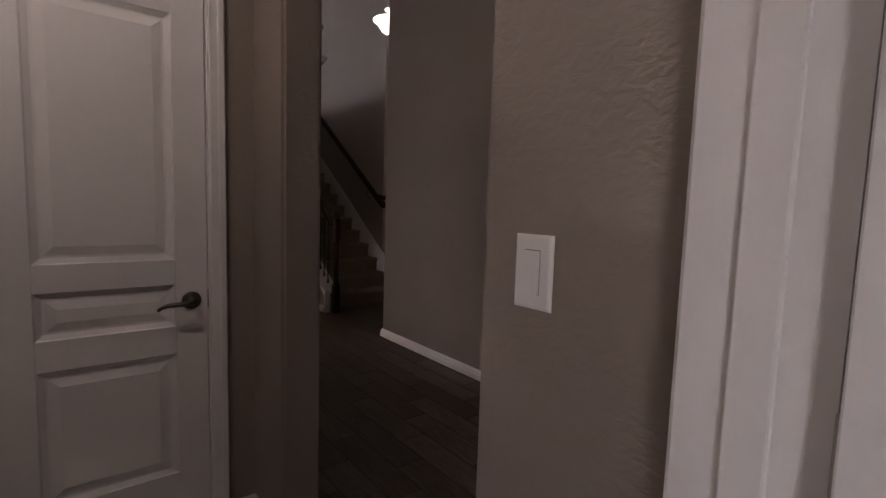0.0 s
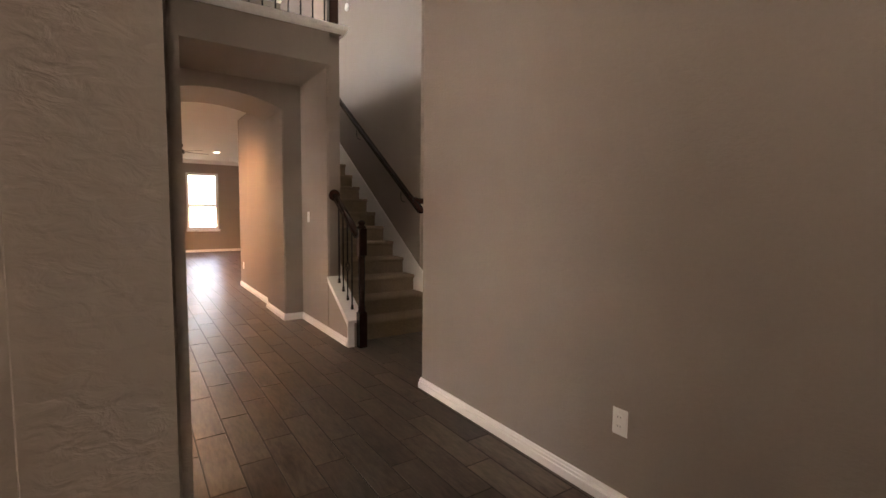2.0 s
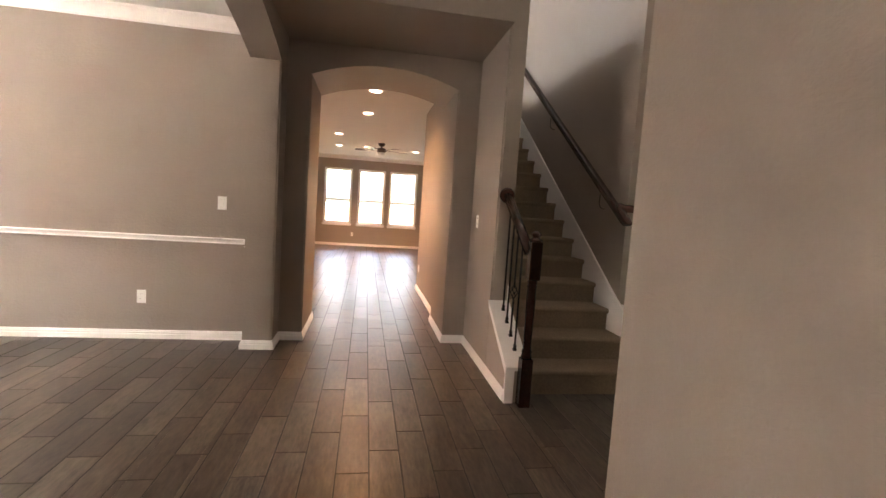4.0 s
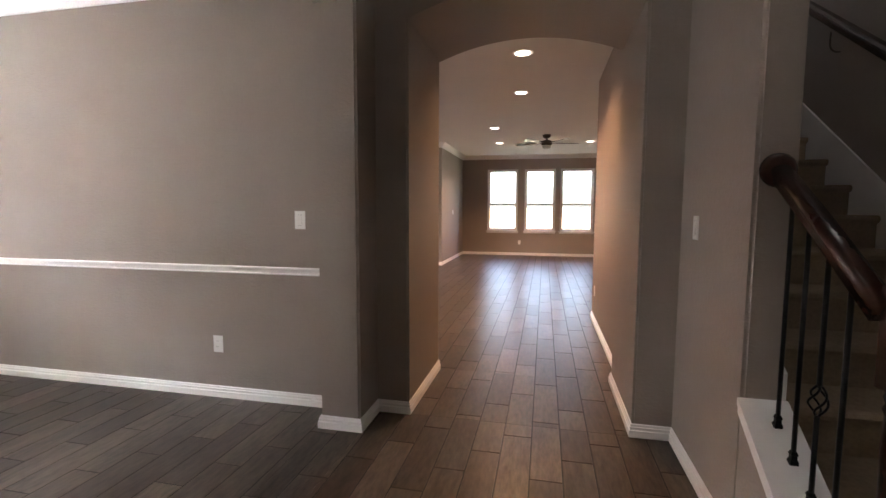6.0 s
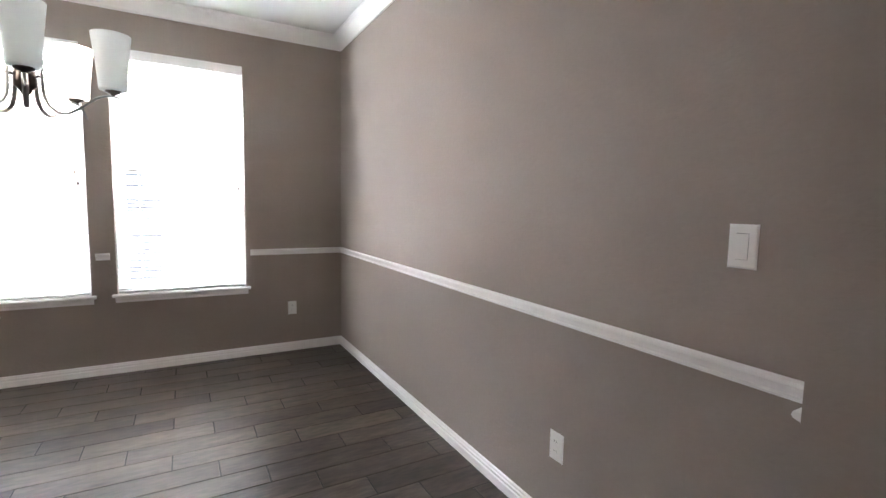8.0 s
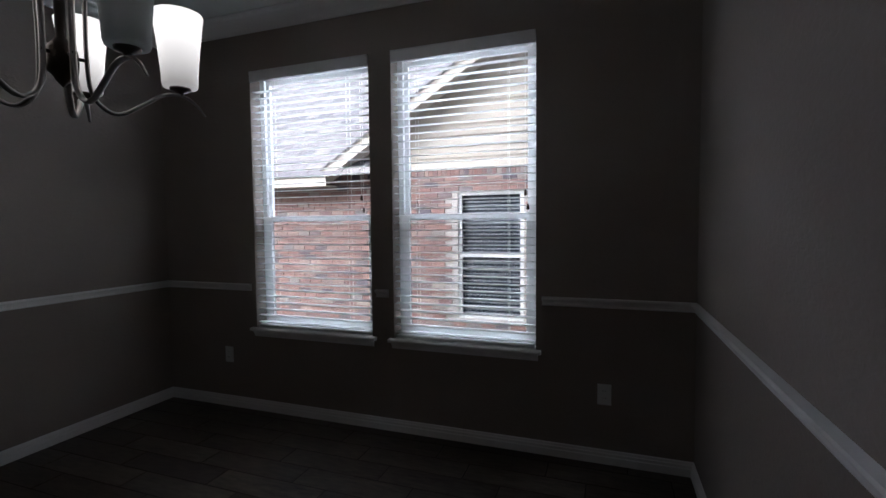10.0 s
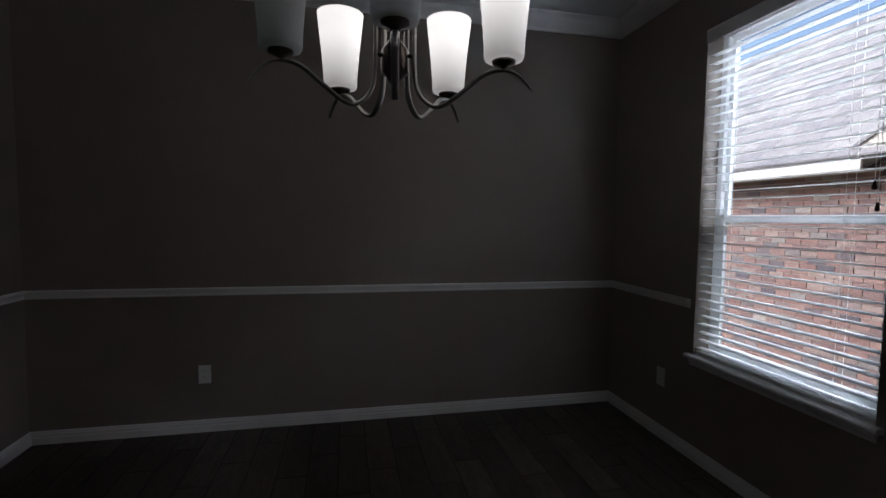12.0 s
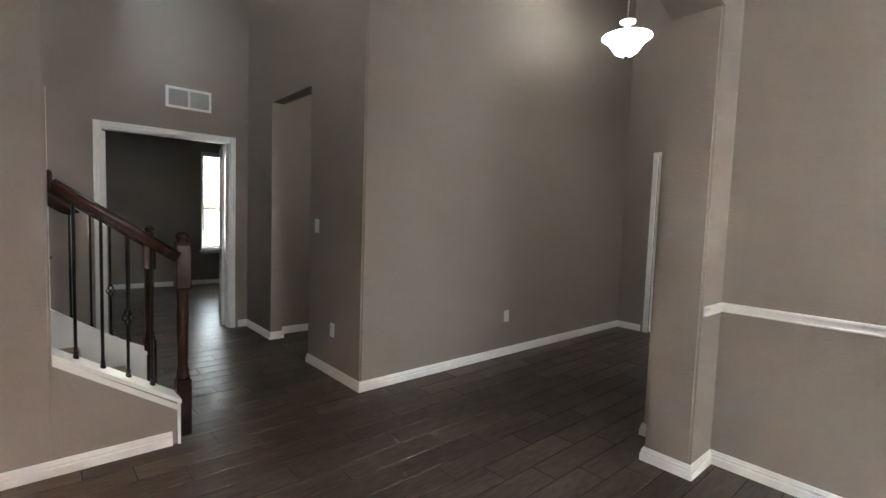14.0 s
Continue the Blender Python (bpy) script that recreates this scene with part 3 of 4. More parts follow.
def baluster(parent, x, y, z0, z1, basket=False):
    bm = bmesh.new()
    h = z1 - z0
    if basket:
        mid = z0 + h * 0.42
        tube([(x, y, z0), (x, y, mid - 0.045)], 0.0075, 8, bm=bm)
        tube([(x, y, mid + 0.045), (x, y, z1)], 0.0075, 8, bm=bm)
        for k in range(4):
            pts = []
            for i in range(13):
                t = i / 12
                a = k * math.pi / 2 + t * math.pi
                r = 0.022 * math.sin(math.pi * t) + 0.003
                pts.append((x + r * math.cos(a), y + r * math.sin(a), mid - 0.048 + 0.096 * t))
            tube(pts, 0.0035, 6, bm=bm)
    else:
        tube([(x, y, z0), (x, y, z1)], 0.0075, 8, bm=bm)
    b = part("baluster", bm, M_IRON, parent, "black iron baluster with a twisted basket" if basket else "", True)
    part("shoe", lathe([(0.017, 0), (0.017, 0.012), (0.012, 0.02), (0.012, 0.03), (0.015, 0.034), (0.010, 0.044)], 4, Matrix.Translation((x, y, z0)) @ Matrix.Rotation(radians(45), 4, "Z")), M_IRON, b)
    return b


SL = 0.6923


def cap_z(y):
    return 0.252 + (y - 5.70) * (0.351 / 0.549)


west_rail = thing("stair_balustrade", "dark wooden stair rail with black iron balusters on a low wall", "balustrade", group="stair balustrades")
rail_profile_sweep([(3.122, 5.70, 1.045), (3.122, 6.0, 1.045 + 0.3 * SL), (3.116, WE - 0.012, 1.045 + (WE - 5.712) * SL)], west_rail)
part("rosette", lathe([(0.0, 0.0), (0.055, 0.0), (0.060, 0.006), (0.055, 0.016), (0.042, 0.02), (0.0, 0.021)], 28, Matrix.Translation((3.112, WE, 1.045 + (WE - 5.70) * SL)) @ Matrix.Rotation(radians(90), 4, "X")), M_DARKWOOD, west_rail, "round wooden rail rosette on the wall end", True)
for i, y in enumerate((6.155, 6.045, 5.935, 5.825)):
    baluster(west_rail, 3.122, y, cap_z(y), 1.02 + (y - 5.70) * SL, i == 2)
east_rail = thing("stair_balustrade", "dark wooden wall handrail running down over black iron balusters", "balustrade", group="stair balustrades")
pts = [(4.185, 5.70, 1.06), (4.185, 6.06, 1.06 + 0.36 * SL), (4.185, 6.15, 1.365), (4.175, 6.20, 1.385), (4.13, 6.225, 1.39), (4.09, 6.24, 1.392), (4.07, 6.29, 1.41), (4.07, 6.40, 1.40 + 0.07 * SL), (4.07, 9.9, 1.40 + 3.57 * SL)]
rail_profile_sweep(spline(pts, 5), east_rail)
for i, y in enumerate((6.13, 6.02, 5.91, 5.80)):
    baluster(east_rail, 4.185, y, cap_z(y), min(1.30, 1.03 + (y - 5.70) * SL), i == 2)
for y in (6.6, 7.9, 9.2):
    part("bracket", tube(spline([(4.129, y, 1.22 + (y - 6.36) * SL), (4.095, y, 1.225 + (y - 6.36) * SL), (4.07, y, 1.26 + (y - 6.36) * SL), (4.07, y, 1.345 + (y - 6.36) * SL)], 5), 0.006, 8), M_BRONZE, east_rail, "", True)

# landing balustrade
land = thing("landing_balustrade", "dark wooden landing rail with black iron balusters", "balustrade")
rail_profile_sweep([(FW + 0.01, 6.23, 3.97), (3.10, 6.23, 3.97)], land)
for i in range(15):
    baluster(land, FW + 0.10 + i * 0.115, 6.23, 3.061, 3.95, i % 4 == 2)
part("end_post", box((3.055, 6.185, 3.061), (3.145, 6.275, 4.08), 0.006), M_DARKWOOD, land, "square dark wooden newel")
bm = lathe([(0.0, 0.0), (0.05, 0.0), (0.055, 0.01), (0.05, 0.03), (0.0, 0.036)], 20, Matrix.Translation((SX1, 8.35, 4.25)) @ Matrix.Rotation(radians(-90), 4, "Y"))
tagged(mesh_ob("wall_alarm", bm, M_PLATE, None, True), "small white round alarm on the upper stair wall", "alarm")


# ---- windows ----
def daylight_window(name, m, w, z0, z1, depth, blinds=True, pitch=0.046, sill=True, tassel=True, tilt=2, screen=None):
    """A white single-hung window in an opening w wide; local x along the wall, -y into the room, wall face at y=0."""
    win = thing(name, "white single-hung window with a moulded sill", "window", m, kind="structure")
    h = z1 - z0
    fy = depth - 0.06
    mid = z0 + h * 0.43
    def frame_rect(nm, x0, x1, a, b, y0, y1, th, parent):
        bm = bmesh.new()
        add_box(bm, (x0, y0, a), (x0 + th, y1, b))
        add_box(bm, (x1 - th, y0, a), (x1, y1, b))
        add_box(bm, (x0 + th, y0, a), (x1 - th, y1, a + th))
        add_box(bm, (x0 + th, y0, b - th), (x1 - th, y1, b))
        return part(nm, bm, M_WHITE, parent)
    fr = frame_rect("window_frame", -w / 2, w / 2, z0, z1, fy, fy + 0.05, 0.035, win)
    up = frame_rect("upper_sash", -w / 2 + 0.035, w / 2 - 0.035, mid - 0.02, z1 - 0.035, fy + 0.022, fy + 0.045, 0.03, win)
    lo = frame_rect("lower_sash", -w / 2 + 0.035, w / 2 - 0.035, z0 + 0.035, mid + 0.02, fy + 0.0, fy + 0.021, 0.035, win)
    for s, y in ((up, fy + 0.034), (lo, fy + 0.010)):
        a, b = (mid, z1 - 0.06) if s is up else (z0 + 0.06, mid)
        g = part("pane", box((-w / 2 + 0.06, y - 0.002, a), (w / 2 - 0.06, y + 0.002, b)), M_GLASS, win, "clear glass pane")
        g.visible_shadow = False
    if screen:
        top = mid if screen == "lower" else z1 - 0.05
        part("insect_screen_or_dimmer", box((-w / 2 + 0.045, fy + 0.0465, z0 + 0.04), (w / 2 - 0.045, fy + 0.0475, top)), {"lower": M_SCREEN, "whole": M_LIVING_DIMMER, "dark": M_OFFICE_DIMMER}[screen], win, "grey woven insect screen in the dining room, added dimming layer elsewhere")
    if sill:
        part("window_sill", prism([(fy, z0 + 0.0005), (fy, z0 - 0.022), (-0.001, z0 - 0.022), (-0.032, z0 - 0.022), (-0.040, z0 - 0.016), (-0.040, z0 - 0.006), (-0.034, z0 + 0.0005)], "x", -w / 2 + 0.0005, w / 2 - 0.0005), M_WHITE, win)
        for s in (-1, 1):
            part("sill_horn", prism([(-0.001, z0 - 0.022), (-0.032, z0 - 0.022), (-0.040, z0 - 0.016), (-0.040, z0 - 0.006), (-0.034, z0 + 0.0005), (-0.001, z0 + 0.0005)], "x", s * w / 2, s * (w / 2 + 0.03)), M_WHITE, win)
        part("apron", prism([(-0.001, z0 - 0.023), (-0.024, z0 - 0.023), (-0.022, z0 - 0.035), (-0.012, z0 - 0.045), (-0.010, z0 - 0.062), (-0.001, z0 - 0.064)], "x", -w / 2 - 0.012, w / 2 + 0.012), M_WHITE, win)
    if blinds:
        bl = thing("window_blind", "white slatted horizontal blind, lowered with open slats", "blind", m, "window blinds")
        part("valance", prism([(0.004, z1 - 0.072), (-0.010, z1 - 0.070), (-0.012, z1 - 0.010), (-0.016, z1 - 0.002), (0.004, z1 - 0.002)], "x", -w / 2 + 0.004, w / 2 - 0.004), M_WHITE, bl)
        part("head_rail", box((-w / 2 + 0.008, 0.006, z1 - 0.045), (w / 2 - 0.008, 0.050, z1 - 0.003)), M_WHITE, bl)
        a = radians(tilt)
        prof = []
        for k in range(5):
            u = -0.024 + 0.012 * k
            prof.append((u, 0.0028 * (1 - (u / 0.024) ** 2)))
        prof = prof + [(u, v - 0.0024) for u, v in prof[::-1]]
        prof = [(u * math.cos(a) - v * math.sin(a), u * math.sin(a) + v * math.cos(a)) for u, v in prof]
        n = int((h - 0.09) / pitch)
        first = part("slat", prism([(u, v) for u, v in prof], "x", -w / 2 + 0.010, w / 2 - 0.010), M_SLAT, bl)
        first.location = (0, 0.030, z0 + 0.04)
        for i in range(1, n):
            o = new("slat", first.data)
            o.parent = bl
            o.location = (0, 0.030, z0 + 0.04 + pitch * i)
        part("bottom_rail", box((-w / 2 + 0.010, 0.008, z0 + 0.004), (w / 2 - 0.010, 0.052, z0 + 0.022), 0.004), M_SLAT, bl)
        for x in (-w * 0.32, w * 0.32):
            for y in (0.0065, 0.0535):
                part("ladder_cord", tube([(x, y, z0 + 0.02), (x, y, z1 - 0.04)], 0.0009, 4), M_SLAT, bl)
        if tassel:
            for k, (x, zz) in enumerate(((w / 2 - 0.06, mid + 0.14), (w / 2 - 0.045, mid + 0.06))):
                cord = part("cord", tube([(x, -0.004, z1 - 0.07), (x, -0.004, zz)], 0.001, 5), M_SLAT, bl)
                part("tassel", lathe([(0.002, 0.035), (0.005, 0.03), (0.009, 0.006), (0.007, 0.0), (0.0, -0.001)], 10, Matrix.Translation((x, -0.004, zz - 0.03))), M_DARKWOOD, cord, "brown wooden cord tassel", True)
    return win


M_GLASS = bpy.data.materials.new("window_glass")
M_GLASS.use_nodes = True
_nt = M_GLASS.node_tree
_b = _nt.nodes["Principled BSDF"]
_b.inputs["Transmission Weight"].default_value = 1.0
_b.inputs["Roughness"].default_value = 0.0
_b.inputs["IOR"].default_value = 1.02


def screen_mat(name, open_share):
    """Woven mesh too fine to model, used for added dimming layers too: an open share lets the view through, the threads
    are dark grey.
    """
    m = bpy.data.materials.new(name)
    m.use_nodes = True
    nt = m.node_tree
    b = nt.nodes["Principled BSDF"]
    b.inputs["Base Color"].default_value = (0.10, 0.10, 0.11, 1)
    b.inputs["Roughness"].default_value = 0.7
    clear, mix = nt.nodes.new("ShaderNodeBsdfTransparent"), nt.nodes.new("ShaderNodeMixShader")
    mix.inputs[0].default_value = open_share
    nt.links.new(b.outputs[0], mix.inputs[1])
    nt.links.new(clear.outputs[0], mix.inputs[2])
    nt.links.new(mix.outputs[0], nt.nodes["Material Output"].inputs[0])
    return m


M_SCREEN = screen_mat("insect_screen_or_dimmer", 0.91)
# two layers added to dim the daylight through living room and office windows
M_LIVING_DIMMER = screen_mat("living_daylight_dimmer", 0.80)
M_OFFICE_DIMMER = screen_mat("office_daylight_dimmer", 0.70)
M_SLAT = mat("blind_slat_white", (0.82, 0.82, 0.80), 0.4, vary=0.01)

for a, b in WIN:
    daylight_window("window_dining", pose(DW, (a + b) / 2, 0, 0, 0, 90), b - a, WZ0, WZ1, 0.16, screen="lower")
for i, (a, b) in enumerate(((0.75, 1.59), (1.77, 2.60), (2.73, 3.60))):
    daylight_window("window_living", pose((a + b) / 2, NB, 0, 0, 0, 0), b - a, 0.68, 2.375, 0.16, blinds=False, screen="whole")
daylight_window("window_office", pose(9.0, 3.73, 0, 0, 0, -90), 0.86, 0.60, 2.30, 0.16, tassel=False, tilt=-4, screen="dark")
daylight_window("window_bedroom", pose(-0.6, -0.75, 0, 0, 0, 90), 0.70, 0.65, 2.10, 0.12, blinds=False)
daylight_window("window_upstairs", pose(-3.0, 9.4, 0, 0, 0, 90), 2.4, 3.75, 5.2, 0.12, blinds=False)


def window_lamp(name, m, w, h, watts, color):
    d = bpy.data.lights.new(name, "AREA")
    d.shape, d.size, d.size_y, d.energy, d.color = "RECTANGLE", w, h, watts, color
    ob = new(name, d)
    ob.matrix_world = m
    return ob


window_lamp("sky_light_bedroom", look((-0.76, -0.75, 1.4), (0.2, -0.6, 1.35)), 0.7, 1.4, L_BED, SKY_TINT)
window_lamp("sky_light_dining", look((-4.1, 5.28, 3.65), (-1.2, 5.28, 1.0)), 2.6, 1.0, L_DINING, SKY_TINT)
for a, b in ((0.75, 1.59), (1.77, 2.60), (2.73, 3.60)):
    window_lamp("sky_light_living", look(((a + b) / 2, NB + 0.20, 1.53), ((a + b) / 2, NB - 1, 1.3)), b - a, 1.68, L_LIVING, SKY_TINT)
window_lamp("sky_light_office", look((9.2, 3.73, 1.45), (8, 3.73, 1.3)), 0.86, 1.7, L_OFFICE, SKY_TINT)
window_lamp("sky_light_upstairs", look((-3.16, 9.4, 4.45), (-2, 9.4, 4.35)), 2.4, 1.5, L_UP, (0.82, 0.90, 1.0))


# ---- chandelier ----
def chandelier():
    c = thing("chandelier", "brushed nickel five-arm chandelier with tapered frosted glass shades", "chandelier", pose(-0.870, 5.32, -0.055, 0, 0, 84.1))
    part("stem", lathe([(0.006, 2.10), (0.006, 2.62)], 10), M_NICKEL, c, "", True)
    part("canopy", lathe([(0.0, 2.804), (0.065, 2.804), (0.065, 2.778), (0.03, 2.72), (0.010, 2.70), (0.008, 2.62), (0.0, 2.62)], 24), M_NICKEL, c, "", True)
    part("column", lathe([(0.0, 2.12), (0.012, 2.12), (0.012, 1.86), (0.020, 1.85), (0.034, 1.83), (0.036, 1.80), (0.034, 1.775), (0.022, 1.765), (0.014, 1.75), (0.0, 1.735)], 20), M_BRONZE, c, "dark metal hub", True)
    for k in range(5):
        r = Matrix.Rotation(2 * math.pi * k / 5, 4, "Z")
        pts = [r @ Vector(p) for p in spline([(0.125, 0, 2.13), (0.105, 0, 2.155), (0.075, 0, 2.13), (0.060, 0, 2.06), (0.052, 0, 1.93), (0.052, 0, 1.79), (0.062, 0, 1.725), (0.095, 0, 1.690), (0.13, 0, 1.690), (0.18, 0, 1.724), (0.23, 0, 1.760), (0.276, 0, 1.768), (0.314, 0, 1.752), (0.345, 0, 1.716)], 5)]
        n = len(pts)
        rad = [0.0035 + 0.0055 * min(1, 6 * min(i, n - 1 - i) / n) for i in range(n)]
        arm = part("arm", tube(pts, rad, 8, 0.6), M_NICKEL, c, "", True)
        part("pin", tube([r @ Vector((0.030, 0, 1.815)), r @ Vector((0.056, 0, 1.815))], 0.005, 8), M_BRONZE, arm, "", True)
        m = r @ Matrix.Translation((0.276, 0, 0))
        part("socket_cup", lathe([(0.0, 1.766), (0.008, 1.766), (0.010, 1.775), (0.028, 1.782), (0.030, 1.792), (0.0, 1.793)], 16, m), M_BRONZE, arm, "", True)
        part("shade", lathe([(0.030, 1.789), (0.046, 1.791), (0.049, 1.80), (0.050, 1.83), (0.056, 1.90), (0.064, 1.97), (0.068, 2.005), (0.065, 2.005), (0.053, 1.90), (0.046, 1.82), (0.030, 1.796)], 28, m), M_SHADE if k in (1, 2, 3) else M_SHADE_OFF, arm, "lit frosted white glass shade" if k in (1, 2, 3) else "unlit frosted white glass shade", True)
    return c


M_SHADE_OFF = mat("frosted_glass", (0.86, 0.87, 0.86), 0.4, vary=0.02)
_nt = M_SHADE_OFF.node_tree
_glow, _mix = _nt.nodes.new("ShaderNodeBsdfTranslucent"), _nt.nodes.new("ShaderNodeMixShader")
_glow.inputs[0].default_value = (0.92, 0.95, 0.95, 1)
_mix.inputs[0].default_value = 0.6
_nt.links.new(_nt.nodes["Principled BSDF"].outputs[0], _mix.inputs[1])
_nt.links.new(_glow.outputs[0], _mix.inputs[2])
_nt.links.new(_mix.outputs[0], _nt.nodes["Material Output"].inputs[0])
# a lit shade glows most round its bulb, less at its foot
M_SHADE = mat("lit_frosted_shade", (0.85, 0.84, 0.82), 0.45, vary=0.02, emit=E_SHADE, emit_color=(1.0, 0.86, 0.72))
_nt = M_SHADE.node_tree
_co, _xyz, _up = _nt.nodes.new("ShaderNodeTexCoord"), _nt.nodes.new("ShaderNodeSeparateXYZ"), _nt.nodes.new("ShaderNodeMapRange")
_up.inputs["From Min"].default_value, _up.inputs["From Max"].default_value = 1.80, 1.93
_up.inputs["To Min"].default_value, _up.inputs["To Max"].default_value = 0.35 * E_SHADE, 1.25 * E_SHADE
_nt.links.new(_co.outputs["Object"], _xyz.inputs[0])
_nt.links.new(_xyz.outputs[2], _up.inputs["Value"])
_nt.links.new(_up.outputs[0], _nt.nodes["Principled BSDF"].inputs["Emission Strength"])
chandelier()


# ---- bowl pendants ----
M_BOWL = mat("alabaster_bowl", (0.9, 0.88, 0.85), 0.4, vary=0.03, emit=E_BOWL, emit_color=(1.0, 0.93, 0.84))


def bowl_pendant(x, y, z, top, k=0.88):
    p = thing("pendant_light", "lit white glass bowl pendant on a thin rod", "pendant light", pose(x, y, z), "bowl pendants")
    part("bowl", lathe([(r * k, h * k) for r, h in [(0.0, -0.125), (0.02, -0.125), (0.06, -0.118), (0.105, -0.09), (0.135, -0.045), (0.165, 0.0), (0.205, 0.03), (0.225, 0.045), (0.222, 0.052), (0.20, 0.038), (0.155, 0.005), (0.125, -0.045), (0.095, -0.082), (0.05, -0.11), (0.0, -0.115)]], 40), M_BOWL, p, "lit white glass bowl", True)
    part("finial", lathe([(0.0, -0.14), (0.007, -0.136), (0.01, -0.126), (0.018, -0.115), (0.018, -0.11), (0.0, -0.1085)], 14), M_BRONZE, p, "", True)
    part("collar", lathe([(0.0, 0.19), (0.04, 0.185), (0.065, 0.172), (0.06, 0.160), (0.02, 0.15), (0.014, 0.06), (0.014, -0.10), (0, -0.10)], 20), M_WHITE, p, "white collar above the bowl", True)
    part("rod", lathe([(0.004, 0.19), (0.004, top - z - 0.02)], 8), M_BRONZE, p, "thin dark rod", True)
    part("canopy", lathe([(0.0, top - z - 0.04), (0.03, top - z - 0.035), (0.06, top - z - 0.01), (0.062, top - z), (0.0, top - z)], 20), M_NICKEL, p, "", True)
    return p


bowl_pendant(2.18, 2.60, 2.81, HIGH)
bowl_pendant(3.75, 5.55, 3.42, HIGH)


def point_lamp(name, at, watts, color, radius=0.08):
    d = bpy.data.lights.new(name, "POINT")
    d.energy, d.color, d.shadow_soft_size = watts, color, radius
    ob = new(name, d)
    ob.location = at
    return ob


point_lamp("foyer_bulb", (2.18, 2.60, 2.88), L_FOYER, (1.0, 0.94, 0.87), 0.06)
point_lamp("stair_bulb", (3.75, 5.55, 3.49), L_STAIR, (1.0, 0.94, 0.87), 0.06)
for a in (156.1, 228.1, 300.1):
    point_lamp("dining_bulb", (-0.870 + 0.276 * math.cos(radians(a)), 5.315 + 0.276 * math.sin(radians(a)), 2.02), L_CHAND / 3, (1.0, 0.84, 0.66), 0.05)

# unseen flush lights on the vestibule and side passage ceilings
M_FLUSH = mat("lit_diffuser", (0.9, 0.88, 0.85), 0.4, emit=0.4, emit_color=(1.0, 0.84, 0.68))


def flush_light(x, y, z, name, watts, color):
    vl = thing("ceiling_light", "unseen round white flush ceiling light", "ceiling light", pose(x, y, z), "flush ceiling lights")
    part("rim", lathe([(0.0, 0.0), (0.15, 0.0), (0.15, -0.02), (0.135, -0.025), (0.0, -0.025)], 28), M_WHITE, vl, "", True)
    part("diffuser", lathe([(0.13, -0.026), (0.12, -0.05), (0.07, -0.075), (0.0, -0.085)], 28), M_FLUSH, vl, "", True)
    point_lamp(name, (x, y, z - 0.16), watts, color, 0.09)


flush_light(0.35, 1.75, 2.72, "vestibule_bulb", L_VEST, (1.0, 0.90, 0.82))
# added fixture and bulb, only there to brighten the side passage
flush_light(4.20, 3.20, 2.62, "passage_fill_bulb", L_PASSAGE_FILL, (1.0, 0.92, 0.84))

# ---- living room ceiling ----
M_LED = mat("downlight_lens", (0.9, 0.9, 0.88), 0.4, emit=0.5, emit_color=(1.0, 0.85, 0.68))
for x, y in ((2.09, 8.95), (2.0, 10.45), (1.40, 12.95), (1.30, 14.9), (3.25, 15.0)):
    dl = thing("downlight", "lit recessed round ceiling downlight with white trim", "downlight", pose(x, y, CEIL), "living room downlights")
    part("trim_ring", lathe([(0.095, -0.001), (0.095, -0.005), (0.085, -0.008), (0.072, -0.004), (0.072, -0.001)], 28), M_WHITE, dl, "", True)
    part("lens", lathe([(0.072, -0.003), (0.04, -0.005), (0.0, -0.006)], 24), M_LED, dl, "", True)
    d = bpy.data.lights.new("downlight_lamp", "SPOT")
    d.energy, d.color, d.spot_size, d.spot_blend, d.shadow_soft_size = L_DOWN, (1.0, 0.52, 0.25), radians(140), 0.8, 0.07
    o = new("downlight_lamp", d)
    o.matrix_world = pose(x, y, CEIL - 0.03)

fan = thing("ceiling_fan", "bronze five-blade ceiling fan with a light bowl, standing still", "ceiling fan", pose(2.33, 13.9, CEIL))
part("canopy", lathe([(0.0, 0.0), (0.085, 0.0), (0.08, -0.04), (0.05, -0.07), (0.02, -0.075), (0.018, -0.12), (0.0, -0.12)], 24), M_BRONZE, fan, "", True)
part("motor", lathe([(0.0, -0.10), (0.06, -0.105), (0.11, -0.13), (0.115, -0.18), (0.09, -0.21), (0.0, -0.215)], 28), M_BRONZE, fan, "", True)
part("light_bowl", lathe([(0.085, -0.212), (0.095, -0.225), (0.085, -0.26), (0.05, -0.285), (0.0, -0.295)], 24), M_PLATE, fan, "white glass light bowl", True)
for k in range(5):
    r = Matrix.Rotation(2 * math.pi * k / 5 + 0.3, 4, "Z")
    bm = bmesh.new()
    out = [(0.20, -0.045), (0.26, -0.058), (0.58, -0.070), (0.645, -0.055), (0.66, 0.0), (0.645, 0.055), (0.58, 0.070), (0.26, 0.058), (0.20, 0.045)]
    add_prism(bm, out, "z", -0.165, -0.157)
    bmesh.ops.rotate(bm, verts=bm.verts, cent=(0, 0, -0.16), matrix=Matrix.Rotation(radians(10), 3, "X"))
    bmesh.ops.transform(bm, matrix=r, verts=bm.verts)
    bl = part("blade", bm, M_DARKWOOD, fan, "dark wooden blade")
    bm = box((0.10, -0.018, -0.170), (0.24, 0.018, -0.164))
    bmesh.ops.transform(bm, matrix=r, verts=bm.verts)
    part("blade_iron", bm, M_BRONZE, bl)

